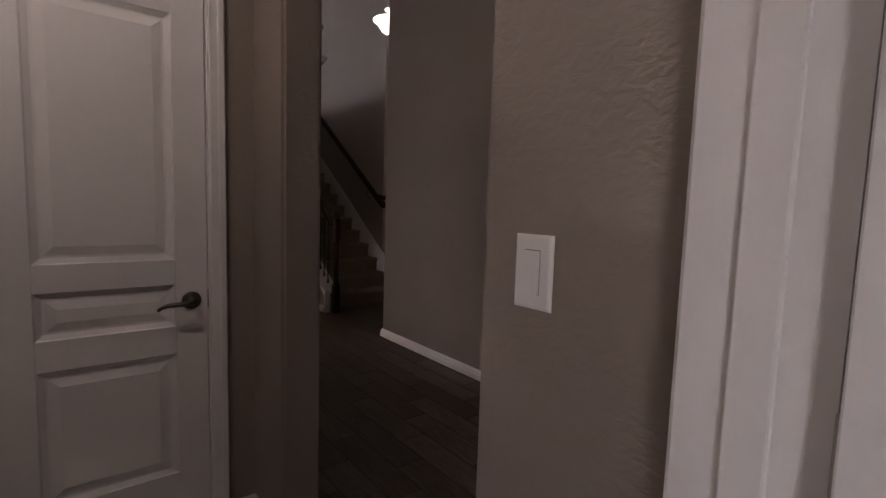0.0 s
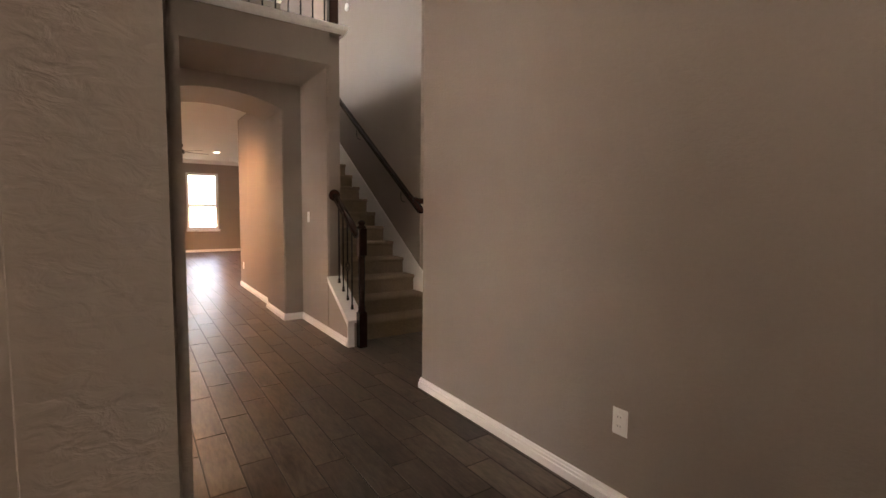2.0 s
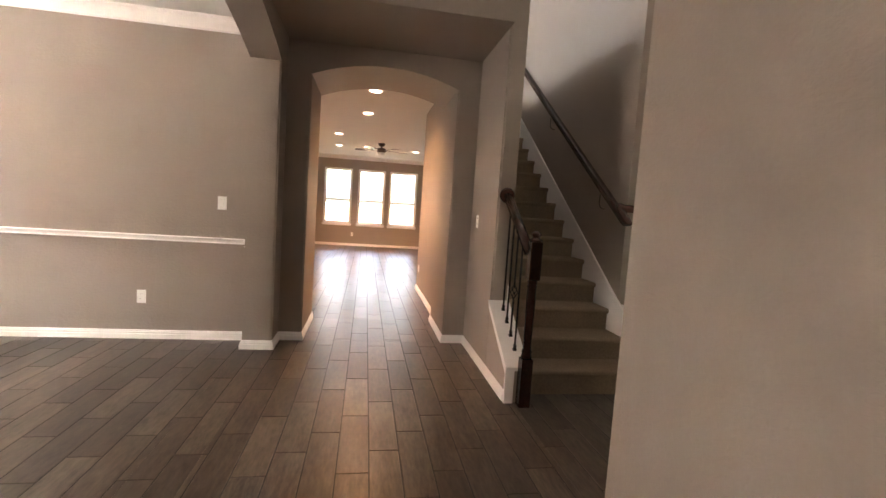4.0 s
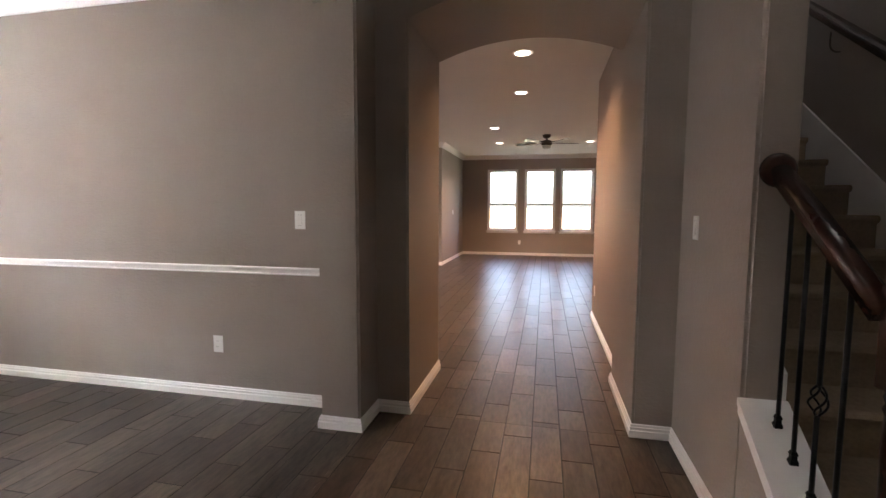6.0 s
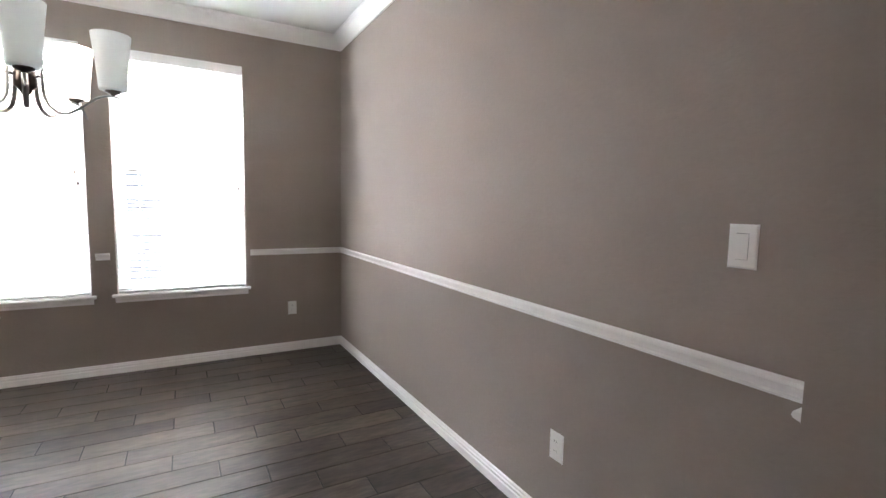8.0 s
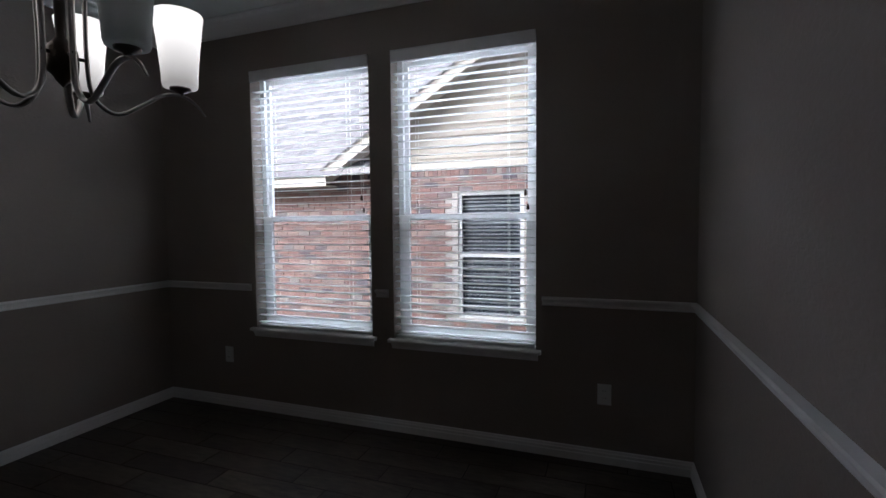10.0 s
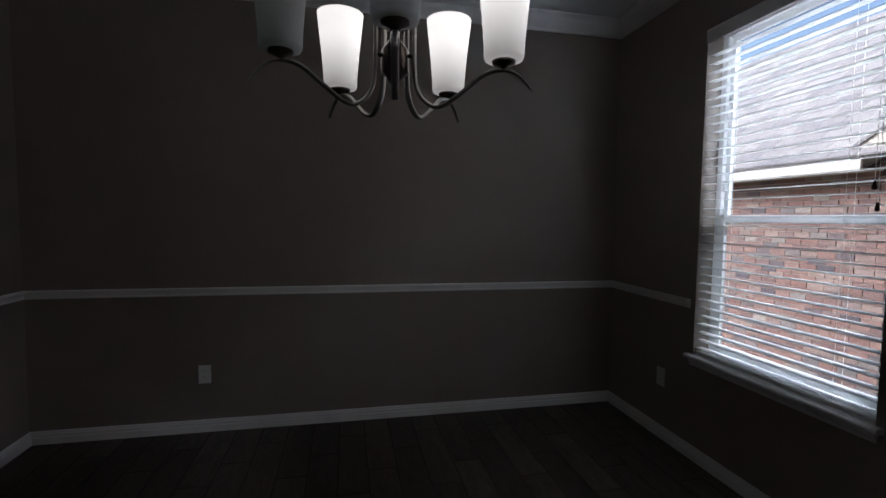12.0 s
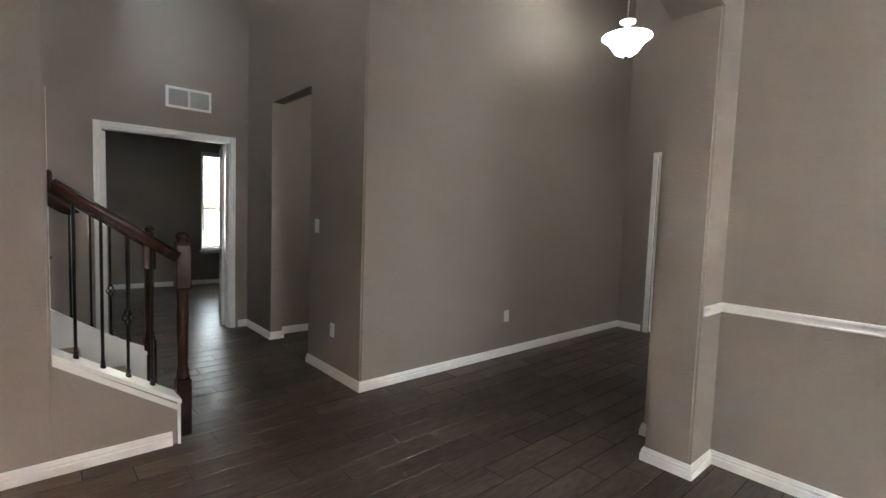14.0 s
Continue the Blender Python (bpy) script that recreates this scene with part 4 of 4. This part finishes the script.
# ---- office doorway, vent, doors ----
frame_3 = thing("door_frame_office", "white moulded casing round a wide double doorway", "door frame", kind="structure")
casing(frame_3, "x", OFF, -1, 4.70, 5.84, 2.05)
part("jamb", box((OFF, 4.70, 0), (OFF + T, 4.712, 2.05)), M_WHITE, frame_3)
part("jamb", box((OFF, 5.828, 0), (OFF + T, 5.84, 2.05)), M_WHITE, frame_3)
part("head_jamb", box((OFF, 4.712, 2.038), (OFF + T, 5.828, 2.05)), M_WHITE, frame_3)


def french_door(m):
    d = thing("french_door", "white glazed French door standing open", "door", m, kind="structure")
    w, h, t, st = 0.56, 2.02, 0.035, 0.085
    bm = bmesh.new()
    add_box(bm, (0, 0, 0), (st, t, h), 0.002)
    add_box(bm, (w - st, 0, 0), (w, t, h), 0.002)
    add_box(bm, (st, 0, 0), (w - st, t, 0.2))
    add_box(bm, (st, 0, h - 0.1), (w - st, t, h))
    part("frame", bm, M_WHITE, d)
    for i in range(1, 5):
        z = 0.2 + (h - 0.3) * i / 5
        part("glazing_bar", box((st, 0.008, z - 0.011), (w - st, t - 0.008, z + 0.011)), M_WHITE, d)
    g = part("pane", box((st, t / 2 - 0.002, 0.2), (w - st, t / 2 + 0.002, h - 0.1)), M_GLASS, d)
    bm = lathe([(0.0, 0.0), (0.03, 0.0), (0.03, 0.008), (0.012, 0.012), (0.012, 0.045), (0.0, 0.045)], 20, Matrix.Translation((w - 0.05, 0, 0.93)) @ Matrix.Rotation(radians(90), 4, "X"))
    tube(spline([(w - 0.05, -0.042, 0.93), (w - 0.10, -0.046, 0.928), (w - 0.16, -0.042, 0.92)], 5), 0.008, 8, bm=bm)
    part("door_handle", bm, M_BRONZE, d, "dark lever handle", True)
    return d


french_door(pose(OFF + T + 0.005, 4.715, 0.008, 0, 0, -13))
french_door(pose(OFF + T + 0.005, 5.79, 0.008, 0, 0, 6))

vent = thing("air_vent", "white return air grille high on the wall", "vent", pose(OFF, 5.10, 2.435, 0, 0, -90))
bm = bmesh.new()
for lo, hi in (((-0.21, -0.012, -0.105), (0.21, 0, -0.08)), ((-0.21, -0.012, 0.08), (0.21, 0, 0.105)), ((-0.21, -0.012, -0.08), (-0.185, 0, 0.08)), ((0.185, -0.012, -0.08), (0.21, 0, 0.08)), ((-0.01, -0.010, -0.08), (0.01, 0, 0.08))):
    add_box(bm, lo, hi)
part("frame", bm, M_WHITE, vent)
part("backing", box((-0.185, -0.002, -0.08), (0.185, -0.0005, 0.08)), M_SLOT, vent)
bm = prism([(-0.010, -0.004), (-0.009, -0.006), (-0.002, 0.005), (-0.003, 0.007)], "x", -0.185, 0.185)
first = part("slat", bm, mat("grille_grey", (0.42, 0.41, 0.40), 0.5), vent)
first.location = (0, 0, -0.072)
for i in range(1, 13):
    o = new("slat", first.data)
    o.parent = vent
    o.location = (0, 0, -0.072 + 0.012 * i)

frame_4 = thing("door_frame_passage", "white moulded casing round a closed door", "door frame", kind="structure")
casing(frame_4, "y", WE + 0.003, -1, 4.43, 5.24, 2.05)
d4 = panel_door("door_passage", "closed white three-panel moulded door", 0.80, 2.03, 0.035, PANELS)
d4.matrix_world = pose(4.435, WE + 0.012, 0.006)
bm = lathe([(0.0, 0.0), (0.03, 0.0), (0.03, 0.01), (0.012, 0.014), (0.012, 0.045), (0.0, 0.046)], 20, Matrix.Translation((0.06, 0, 0.93)) @ Matrix.Rotation(radians(90), 4, "X"))
tube(spline([(0.06, -0.042, 0.93), (0.11, -0.046, 0.928), (0.17, -0.042, 0.92)], 5), 0.008, 8, bm=bm)
part("door_handle", bm, M_BRONZE, d4, "dark lever handle", True)

frame_5 = thing("door_frame_front", "white moulded casing round the front door", "door frame", kind="structure")
casing(frame_5, "y", FS, 1, 1.75, 2.70, 2.12)
d5 = panel_door("door_front", "closed white panelled front door", 0.94, 2.10, 0.045, [(0.25, 0.95), (1.08, 1.95)])
d5.matrix_world = pose(2.695, FS - 0.02, 0.01, 0, 0, 180)
part("door_handle", lathe([(0.0, 0.0), (0.03, 0.0), (0.03, 0.01), (0.012, 0.014), (0.012, 0.03), (0.026, 0.04), (0.028, 0.055), (0.02, 0.068), (0.0, 0.072)], 20, Matrix.Translation((0.87, 0, 0.95)) @ Matrix.Rotation(radians(90), 4, "X")), M_BRONZE, d5, "dark round knob", True)

# ---- outside ----
M_GRASS = mat("grass", (0.09, 0.09, 0.055), 0.9, vary=0.35, scale=1.5, grain=90, bump=0.6, bump_scale=120, spec=0.2)
structure("ground", box((-400, -400, -0.60), (400, 400, -0.50)), M_GRASS, "mown grass ground round the house", "ground")


def random_color_mat(name, stops, rough, per_island, vary=0.2, grain=60.0, stretch=(1, 1, 1), bump=0.0, bump_scale=80.0, spec=0.5, gloss_vary=0.0):
    """A material whose pieces each take a colour of their own from stops."""
    m = bpy.data.materials.new(name)
    m.use_nodes = True
    nt = m.node_tree
    b = nt.nodes["Principled BSDF"]
    b.inputs["Specular IOR Level"].default_value = spec
    if per_island:
        rnd = nt.nodes.new("ShaderNodeNewGeometry").outputs["Random Per Island"]
    else:
        rnd = nt.nodes.new("ShaderNodeObjectInfo").outputs["Random"]
    ramp = nt.nodes.new("ShaderNodeValToRGB")
    ramp.color_ramp.interpolation = "LINEAR"
    while len(ramp.color_ramp.elements) < len(stops):
        ramp.color_ramp.elements.new(0.5)
    for e, (p, c) in zip(ramp.color_ramp.elements, stops):
        e.position, e.color = p, (*c, 1)
    nt.links.new(rnd, ramp.inputs[0])
    tc = nt.nodes.new("ShaderNodeTexCoord")
    mp = nt.nodes.new("ShaderNodeMapping")
    mp.inputs["Scale"].default_value = stretch
    nt.links.new(tc.outputs["Object"], mp.inputs["Vector"])
    off = nt.nodes.new("ShaderNodeMath")
    off.operation = "MULTIPLY"
    off.inputs[1].default_value = 37.0
    nt.links.new(rnd, off.inputs[0])
    cmb = nt.nodes.new("ShaderNodeCombineXYZ")
    for i in range(3):
        nt.links.new(off.outputs[0], cmb.inputs[i])
    nt.links.new(cmb.outputs[0], mp.inputs["Location"])
    facs = []
    for sc, det in ((grain * 0.12, 4), (grain, 5)):
        n = nt.nodes.new("ShaderNodeTexNoise")
        n.inputs["Scale"].default_value, n.inputs["Detail"].default_value = sc, det
        n.inputs["Roughness"].default_value = 0.65
        nt.links.new(mp.outputs[0], n.inputs["Vector"])
        facs.append(n.outputs["Fac"])
    add = nt.nodes.new("ShaderNodeMath")
    add.operation = "ADD"
    nt.links.new(facs[0], add.inputs[0])
    nt.links.new(facs[1], add.inputs[1])
    rng = nt.nodes.new("ShaderNodeMapRange")
    rng.inputs["From Min"].default_value, rng.inputs["From Max"].default_value = 0.5, 1.5
    rng.inputs["To Min"].default_value, rng.inputs["To Max"].default_value = 1 - vary, 1 + vary
    nt.links.new(add.outputs[0], rng.inputs["Value"])
    hsv = nt.nodes.new("ShaderNodeHueSaturation")
    nt.links.new(ramp.outputs[0], hsv.inputs["Color"])
    nt.links.new(rng.outputs[0], hsv.inputs["Value"])
    nt.links.new(hsv.outputs[0], b.inputs["Base Color"])
    r2 = nt.nodes.new("ShaderNodeMapRange")
    r2.inputs["From Min"].default_value, r2.inputs["From Max"].default_value = 0.7, 1.3
    r2.inputs["To Min"].default_value, r2.inputs["To Max"].default_value = rough - gloss_vary, rough + gloss_vary
    nt.links.new(add.outputs[0], r2.inputs["Value"])
    nt.links.new(r2.outputs[0], b.inputs["Roughness"])
    if bump:
        bp = nt.nodes.new("ShaderNodeBump")
        bp.inputs["Strength"].default_value, bp.inputs["Distance"].default_value = bump, 0.004
        nt.links.new(facs[1], bp.inputs["Height"])
        nt.links.new(bp.outputs[0], b.inputs["Normal"])
    return m


BRICK_STOPS = [(0.0, (0.27, 0.15, 0.13)), (0.3, (0.34, 0.21, 0.18)), (0.5, (0.24, 0.15, 0.14)), (0.68, (0.40, 0.29, 0.25)), (0.85, (0.12, 0.10, 0.12)), (1.0, (0.42, 0.36, 0.32))]
M_BRICK = random_color_mat("brick", BRICK_STOPS, 0.85, False, 0.22, 40, bump=0.4)
M_BRICKS = random_color_mat("brick_field", BRICK_STOPS, 0.85, True, 0.22, 40, bump=0.4)
M_MORTAR = mat("mortar", (0.50, 0.46, 0.43), 0.9, vary=0.12)
M_SIDING = mat("beige_siding", (0.55, 0.49, 0.42), 0.6, vary=0.05)
M_SHINGLE = random_color_mat("shingle", [(0.0, (0.16, 0.15, 0.16)), (0.5, (0.22, 0.20, 0.20)), (1.0, (0.28, 0.26, 0.25))], 0.9, True, 0.25, 90)
M_BEIGE = mat("beige_trim_paint", (0.60, 0.54, 0.47), 0.5, vary=0.04)
M_DARKGLASS = mat("dark_window_glass", (0.03, 0.035, 0.045), 0.05, vary=0.1, spec=0.8)

NX = -6.2
house = thing("neighbour_house", "red and brown brick house with beige gable siding and shingle roof", "house")
GW0, GW1, GZ0, GZ1 = 4.68, 5.60, 0.0, 1.77
bed = part("wall", wall_with_holes("x", NX - 0.25, NX - 0.012, -8.0, 16.0, -0.5, 2.08, [(GW0, GW1, GZ0, GZ1)]), M_MORTAR, house, "mortar joints of a brick wall")
COURSE, BL = 0.0755, 0.206
far_verts, far_faces = [], []


def quad_box(verts, faces, lo, hi):
    k = len(verts)
    (x0, y0, z0), (x1, y1, z1) = lo, hi
    verts += [(x0, y0, z0), (x1, y0, z0), (x1, y1, z0), (x0, y1, z0), (x0, y0, z1), (x1, y0, z1), (x1, y1, z1), (x0, y1, z1)]
    faces += [(k, k + 3, k + 2, k + 1), (k + 4, k + 5, k + 6, k + 7), (k, k + 1, k + 5, k + 4), (k + 1, k + 2, k + 6, k + 5), (k + 2, k + 3, k + 7, k + 6), (k + 3, k, k + 4, k + 7)]


def mesh_from(name, verts, faces, material, parent=None):
    me = bpy.data.meshes.new(name)
    me.from_pydata(verts, [], faces)
    me.materials.append(material)
    ob = new(name, me)
    ob.parent = parent
    return ob


bm = box((-0.016, -0.098, -0.0325), (0.0, 0.098, 0.0325), 0.003)
one = mesh_ob("brick", bm, M_BRICK, bed)
brick_data = one.data
one_used = False
count = 0
for r in range(34):
    z = -0.46 + COURSE * r
    if z > 2.0:
        break
    for k in range(-16, 60):
        y = -2.0 + BL * (k + 0.5 * (r % 2))
        if y < -2 or y > 9:
            continue
        if GW0 - 0.09 < y < GW1 + 0.09 and GZ0 - 0.02 < z < GZ1 + 0.02:
            continue
        if 3.4 < y < 6.6 and 0.55 < z and count < 300:
            ob = one if not one_used else new("brick", brick_data)
            one_used = True
            ob.parent = bed
            ob.location = (NX, y, z)
            count += 1
        else:
            j = random.uniform(-0.002, 0.002)
            quad_box(far_verts, far_faces, (NX - 0.016, y - 0.098, z - 0.0325), (NX + j, y + 0.098, z + 0.0325))
for k in range(170):
    y = -2.0 + 0.0655 * k
    quad_box(far_verts, far_faces, (NX - 0.016, y - 0.0285, 2.0), (NX + 0.004, y + 0.0285, 2.08))
tagged(mesh_from("bricks", far_verts, far_faces, M_BRICKS, bed), kind="stuff")
nw = part("window", two_boxes(((NX - 0.10, GW0, GZ0), (NX - 0.03, GW0 + 0.05, GZ1)), ((NX - 0.10, GW1 - 0.05, GZ0), (NX - 0.03, GW1, GZ1))), M_WHITE, house, "white framed window")
bm = two_boxes(((NX - 0.10, GW0 + 0.05, GZ0), (NX - 0.03, GW1 - 0.05, GZ0 + 0.05)), ((NX - 0.10, GW0 + 0.05, GZ1 - 0.05), (NX - 0.03, GW1 - 0.05, GZ1)))
add_box(bm, (NX - 0.10, GW0 + 0.05, 0.86), (NX - 0.03, GW1 - 0.05, 0.91))
part("sash", bm, M_WHITE, nw)
part("pane", box((NX - 0.09, GW0 + 0.05, GZ0 + 0.05), (NX - 0.08, GW1 - 0.05, GZ1 - 0.05)), M_DARKGLASS, nw)
first = part("slat", box((NX - 0.076, GW0 + 0.06, -0.003), (NX - 0.074, GW1 - 0.06, 0.018)), mat("grey_blind", (0.22, 0.23, 0.25), 0.6), nw)
first.location = (0, 0, GZ0 + 0.07)
for i in range(1, 33):
    o = new("slat", first.data)
    o.parent = nw
    o.location = (0, 0, GZ0 + 0.07 + 0.05 * i)
# gable with lapped siding, its raking boards, and the lower roof beside it
G0, GTOP = 3.05, 10.5
bm = bmesh.new()
for i in range(26):
    z = 2.10 + 0.15 * i
    y0 = G0 + max(0.0, (z - 2.25)) / 0.62
    y1 = 14.0 - max(0.0, (z - 2.25)) / 0.62
    if y1 - y0 < 0.3:
        break
    add_prism(bm, [(NX - 0.03, z), (NX - 0.008, z), (NX - 0.022, z + 0.15), (NX - 0.03, z + 0.15)], "y", y0, y1)
part("gable_siding", bm, M_SIDING, house, "beige lapped siding")
part("frieze_board", box((NX - 0.03, G0 - 0.4, 2.08), (NX + 0.012, 14.4, 2.12)), M_BEIGE, house)
apex_y = (G0 + 14.0) / 2
apex_z = 2.25 + (apex_y - G0) * 0.62
for s in (1, -1):
    ya, yb = (G0 - 0.45, apex_y) if s > 0 else (14.45, apex_y)
    za = 2.25 - 0.45 * 0.62
    part("rake_board", prism([(ya, za - 0.02), (ya, za + 0.15), (yb, apex_z + 0.15), (yb, apex_z - 0.02)], "x", NX + 0.20, NX + 0.225), M_BEIGE, house)
    part("rake_soffit", prism([(ya, za - 0.02), (ya, za), (yb, apex_z), (yb, apex_z - 0.02)], "x", NX - 0.02, NX + 0.20), M_BEIGE, house)
    part("roof", prism([(ya, za + 0.15), (ya, za + 0.18), (yb, apex_z + 0.18), (yb, apex_z + 0.15)], "x", NX - 8.0, NX + 0.24), M_SHINGLE, house, "grey shingle roof")
part("eave_fascia", box((NX + 0.28, -9.0, 1.90), (NX + 0.31, G0 - 0.3, 2.06)), M_BEIGE, house)
part("eave_soffit", box((NX - 0.02, -9.0, 1.90), (NX + 0.28, G0 - 0.3, 1.92)), M_BEIGE, house)
rv, rf = [], []
for r in range(34):
    x, z = NX + 0.33 - 0.15 * r, 2.06 + 0.10 * r
    for k in range(42):
        y = -9.0 + 0.30 * (k + 0.5 * (r % 2))
        y1 = min(y + 0.292, G0 + (0.6 + 0.16 * r))
        if y1 - y < 0.03:
            continue
        b0 = len(rv)
        j = random.uniform(0, 0.004)
        rv += [(x, y, z + j), (x, y1, z + j), (x - 0.17, y1, z + 0.1133 + j), (x - 0.17, y, z + 0.1133 + j), (x, y, z - 0.02), (x, y1, z - 0.02), (x - 0.17, y1, z + 0.093), (x - 0.17, y, z + 0.093)]
        rf += [(b0, b0 + 1, b0 + 2, b0 + 3), (b0, b0 + 4, b0 + 5, b0 + 1), (b0 + 1, b0 + 5, b0 + 6, b0 + 2), (b0 + 3, b0 + 2, b0 + 6, b0 + 7), (b0, b0 + 3, b0 + 7, b0 + 4), (b0 + 4, b0 + 7, b0 + 6, b0 + 5)]
tagged(mesh_from("shingles", rv, rf, M_SHINGLE, house), kind="stuff")

# garden fence seen through the living room windows
M_FENCE = random_color_mat("fence_cedar", [(0.0, (0.36, 0.24, 0.16)), (0.5, (0.42, 0.30, 0.20)), (1.0, (0.30, 0.21, 0.15))], 0.85, False, 0.2, 20, (1, 1, 0.1))
fence = thing("garden_fence", "weathered cedar board fence", "fence")
first = part("board", box((-0.068, -0.009, -0.5), (0.068, 0.009, 1.35), 0.002), M_FENCE, fence)
first.location = (-3.0, NB + 9.0, 0)
for i in range(1, 70):
    o = new("board", first.data)
    o.parent = fence
    o.location = (-3.0 + 0.142 * i, NB + 9.0 + 0.004 * (i % 2), 0)

# ---- floor tiles ----
TILE_STOPS = [(0.0, (0.056, 0.043, 0.034)), (0.35, (0.073, 0.057, 0.045)), (0.7, (0.089, 0.070, 0.056)), (1.0, (0.112, 0.089, 0.072))]
M_TILE = random_color_mat("wood_look_tile", TILE_STOPS, 0.34, False, 1.0, 48, (1.0, 0.22, 1.0), bump=0.07, spec=0.28, gloss_vary=0.04)
M_TILES = random_color_mat("wood_look_tile_field", TILE_STOPS, 0.34, True, 1.0, 48, (1.0, 0.22, 1.0), bump=0.07, spec=0.28, gloss_vary=0.04)
TW, TL, GAP = 0.157, 0.612, 0.0065
floor = bpy.data.objects["floor"]
AREAS = [(DW, DE, DS, DN), (DE, FW, PS, PN), (FW, FE, FS, AY), (FE, OFF + T, CORNER, WE), (FE, OFF, WE, WE), (AL, AR, AY, AY2), (-4.5, 4.2, AY2, NB), (OFF + T, 9.0, 1.92, 6.6), (FE + 0.35, 5.02, 2.4, CORNER), (-0.6, 1.316, -1.2, 2.552)]
tile_meshes = {}
tv, tf = [], []
made = 0


def tile_data(w, l):
    key = (round(w, 3), round(l, 3))
    if key not in tile_meshes:
        b = bmesh.new()
        add_box(b, (-w / 2, -l / 2, -0.006), (w / 2, l / 2, 0.0))
        top = [e for e in b.edges if all(v.co.z > -0.001 for v in e.verts)]
        bmesh.ops.bevel(b, geom=top, offset=0.0012, segments=1, affect="EDGES")
        me = bpy.data.meshes.new("tile")
        bmesh.ops.recalc_face_normals(b, faces=b.faces)
        b.to_mesh(me)
        b.free()
        me.materials.append(M_TILE)
        tile_meshes[key] = me
    return tile_meshes[key]


for i in range(-46, 46):
    xa = 2.126 + TW * i
    for j in range(-6, 34):
        ya = -1.6 + TL * (j + (i % 3) / 3.0)
        for x0, x1, y0, y1 in AREAS:
            a, b = max(xa, x0), min(xa + TW - GAP, x1)
            c, d = max(ya, y0), min(ya + TL - GAP, y1)
            if b - a < 0.012 or d - c < 0.012:
                continue
            cx, cy = (a + b) / 2, (c + d) / 2
            if -0.95 < cx < 3.1 and 2.3 < cy < 7.2 and made < 300:
                o = new("tile", tile_data(b - a, d - c))
                o.parent = floor
                o.location = (cx, cy, 0.0)
                made += 1
            else:
                quad_box(tv, tf, (a, c, -0.006), (b, d, 0.0))
tagged(mesh_from("tiles", tv, tf, M_TILES, floor), kind="stuff")
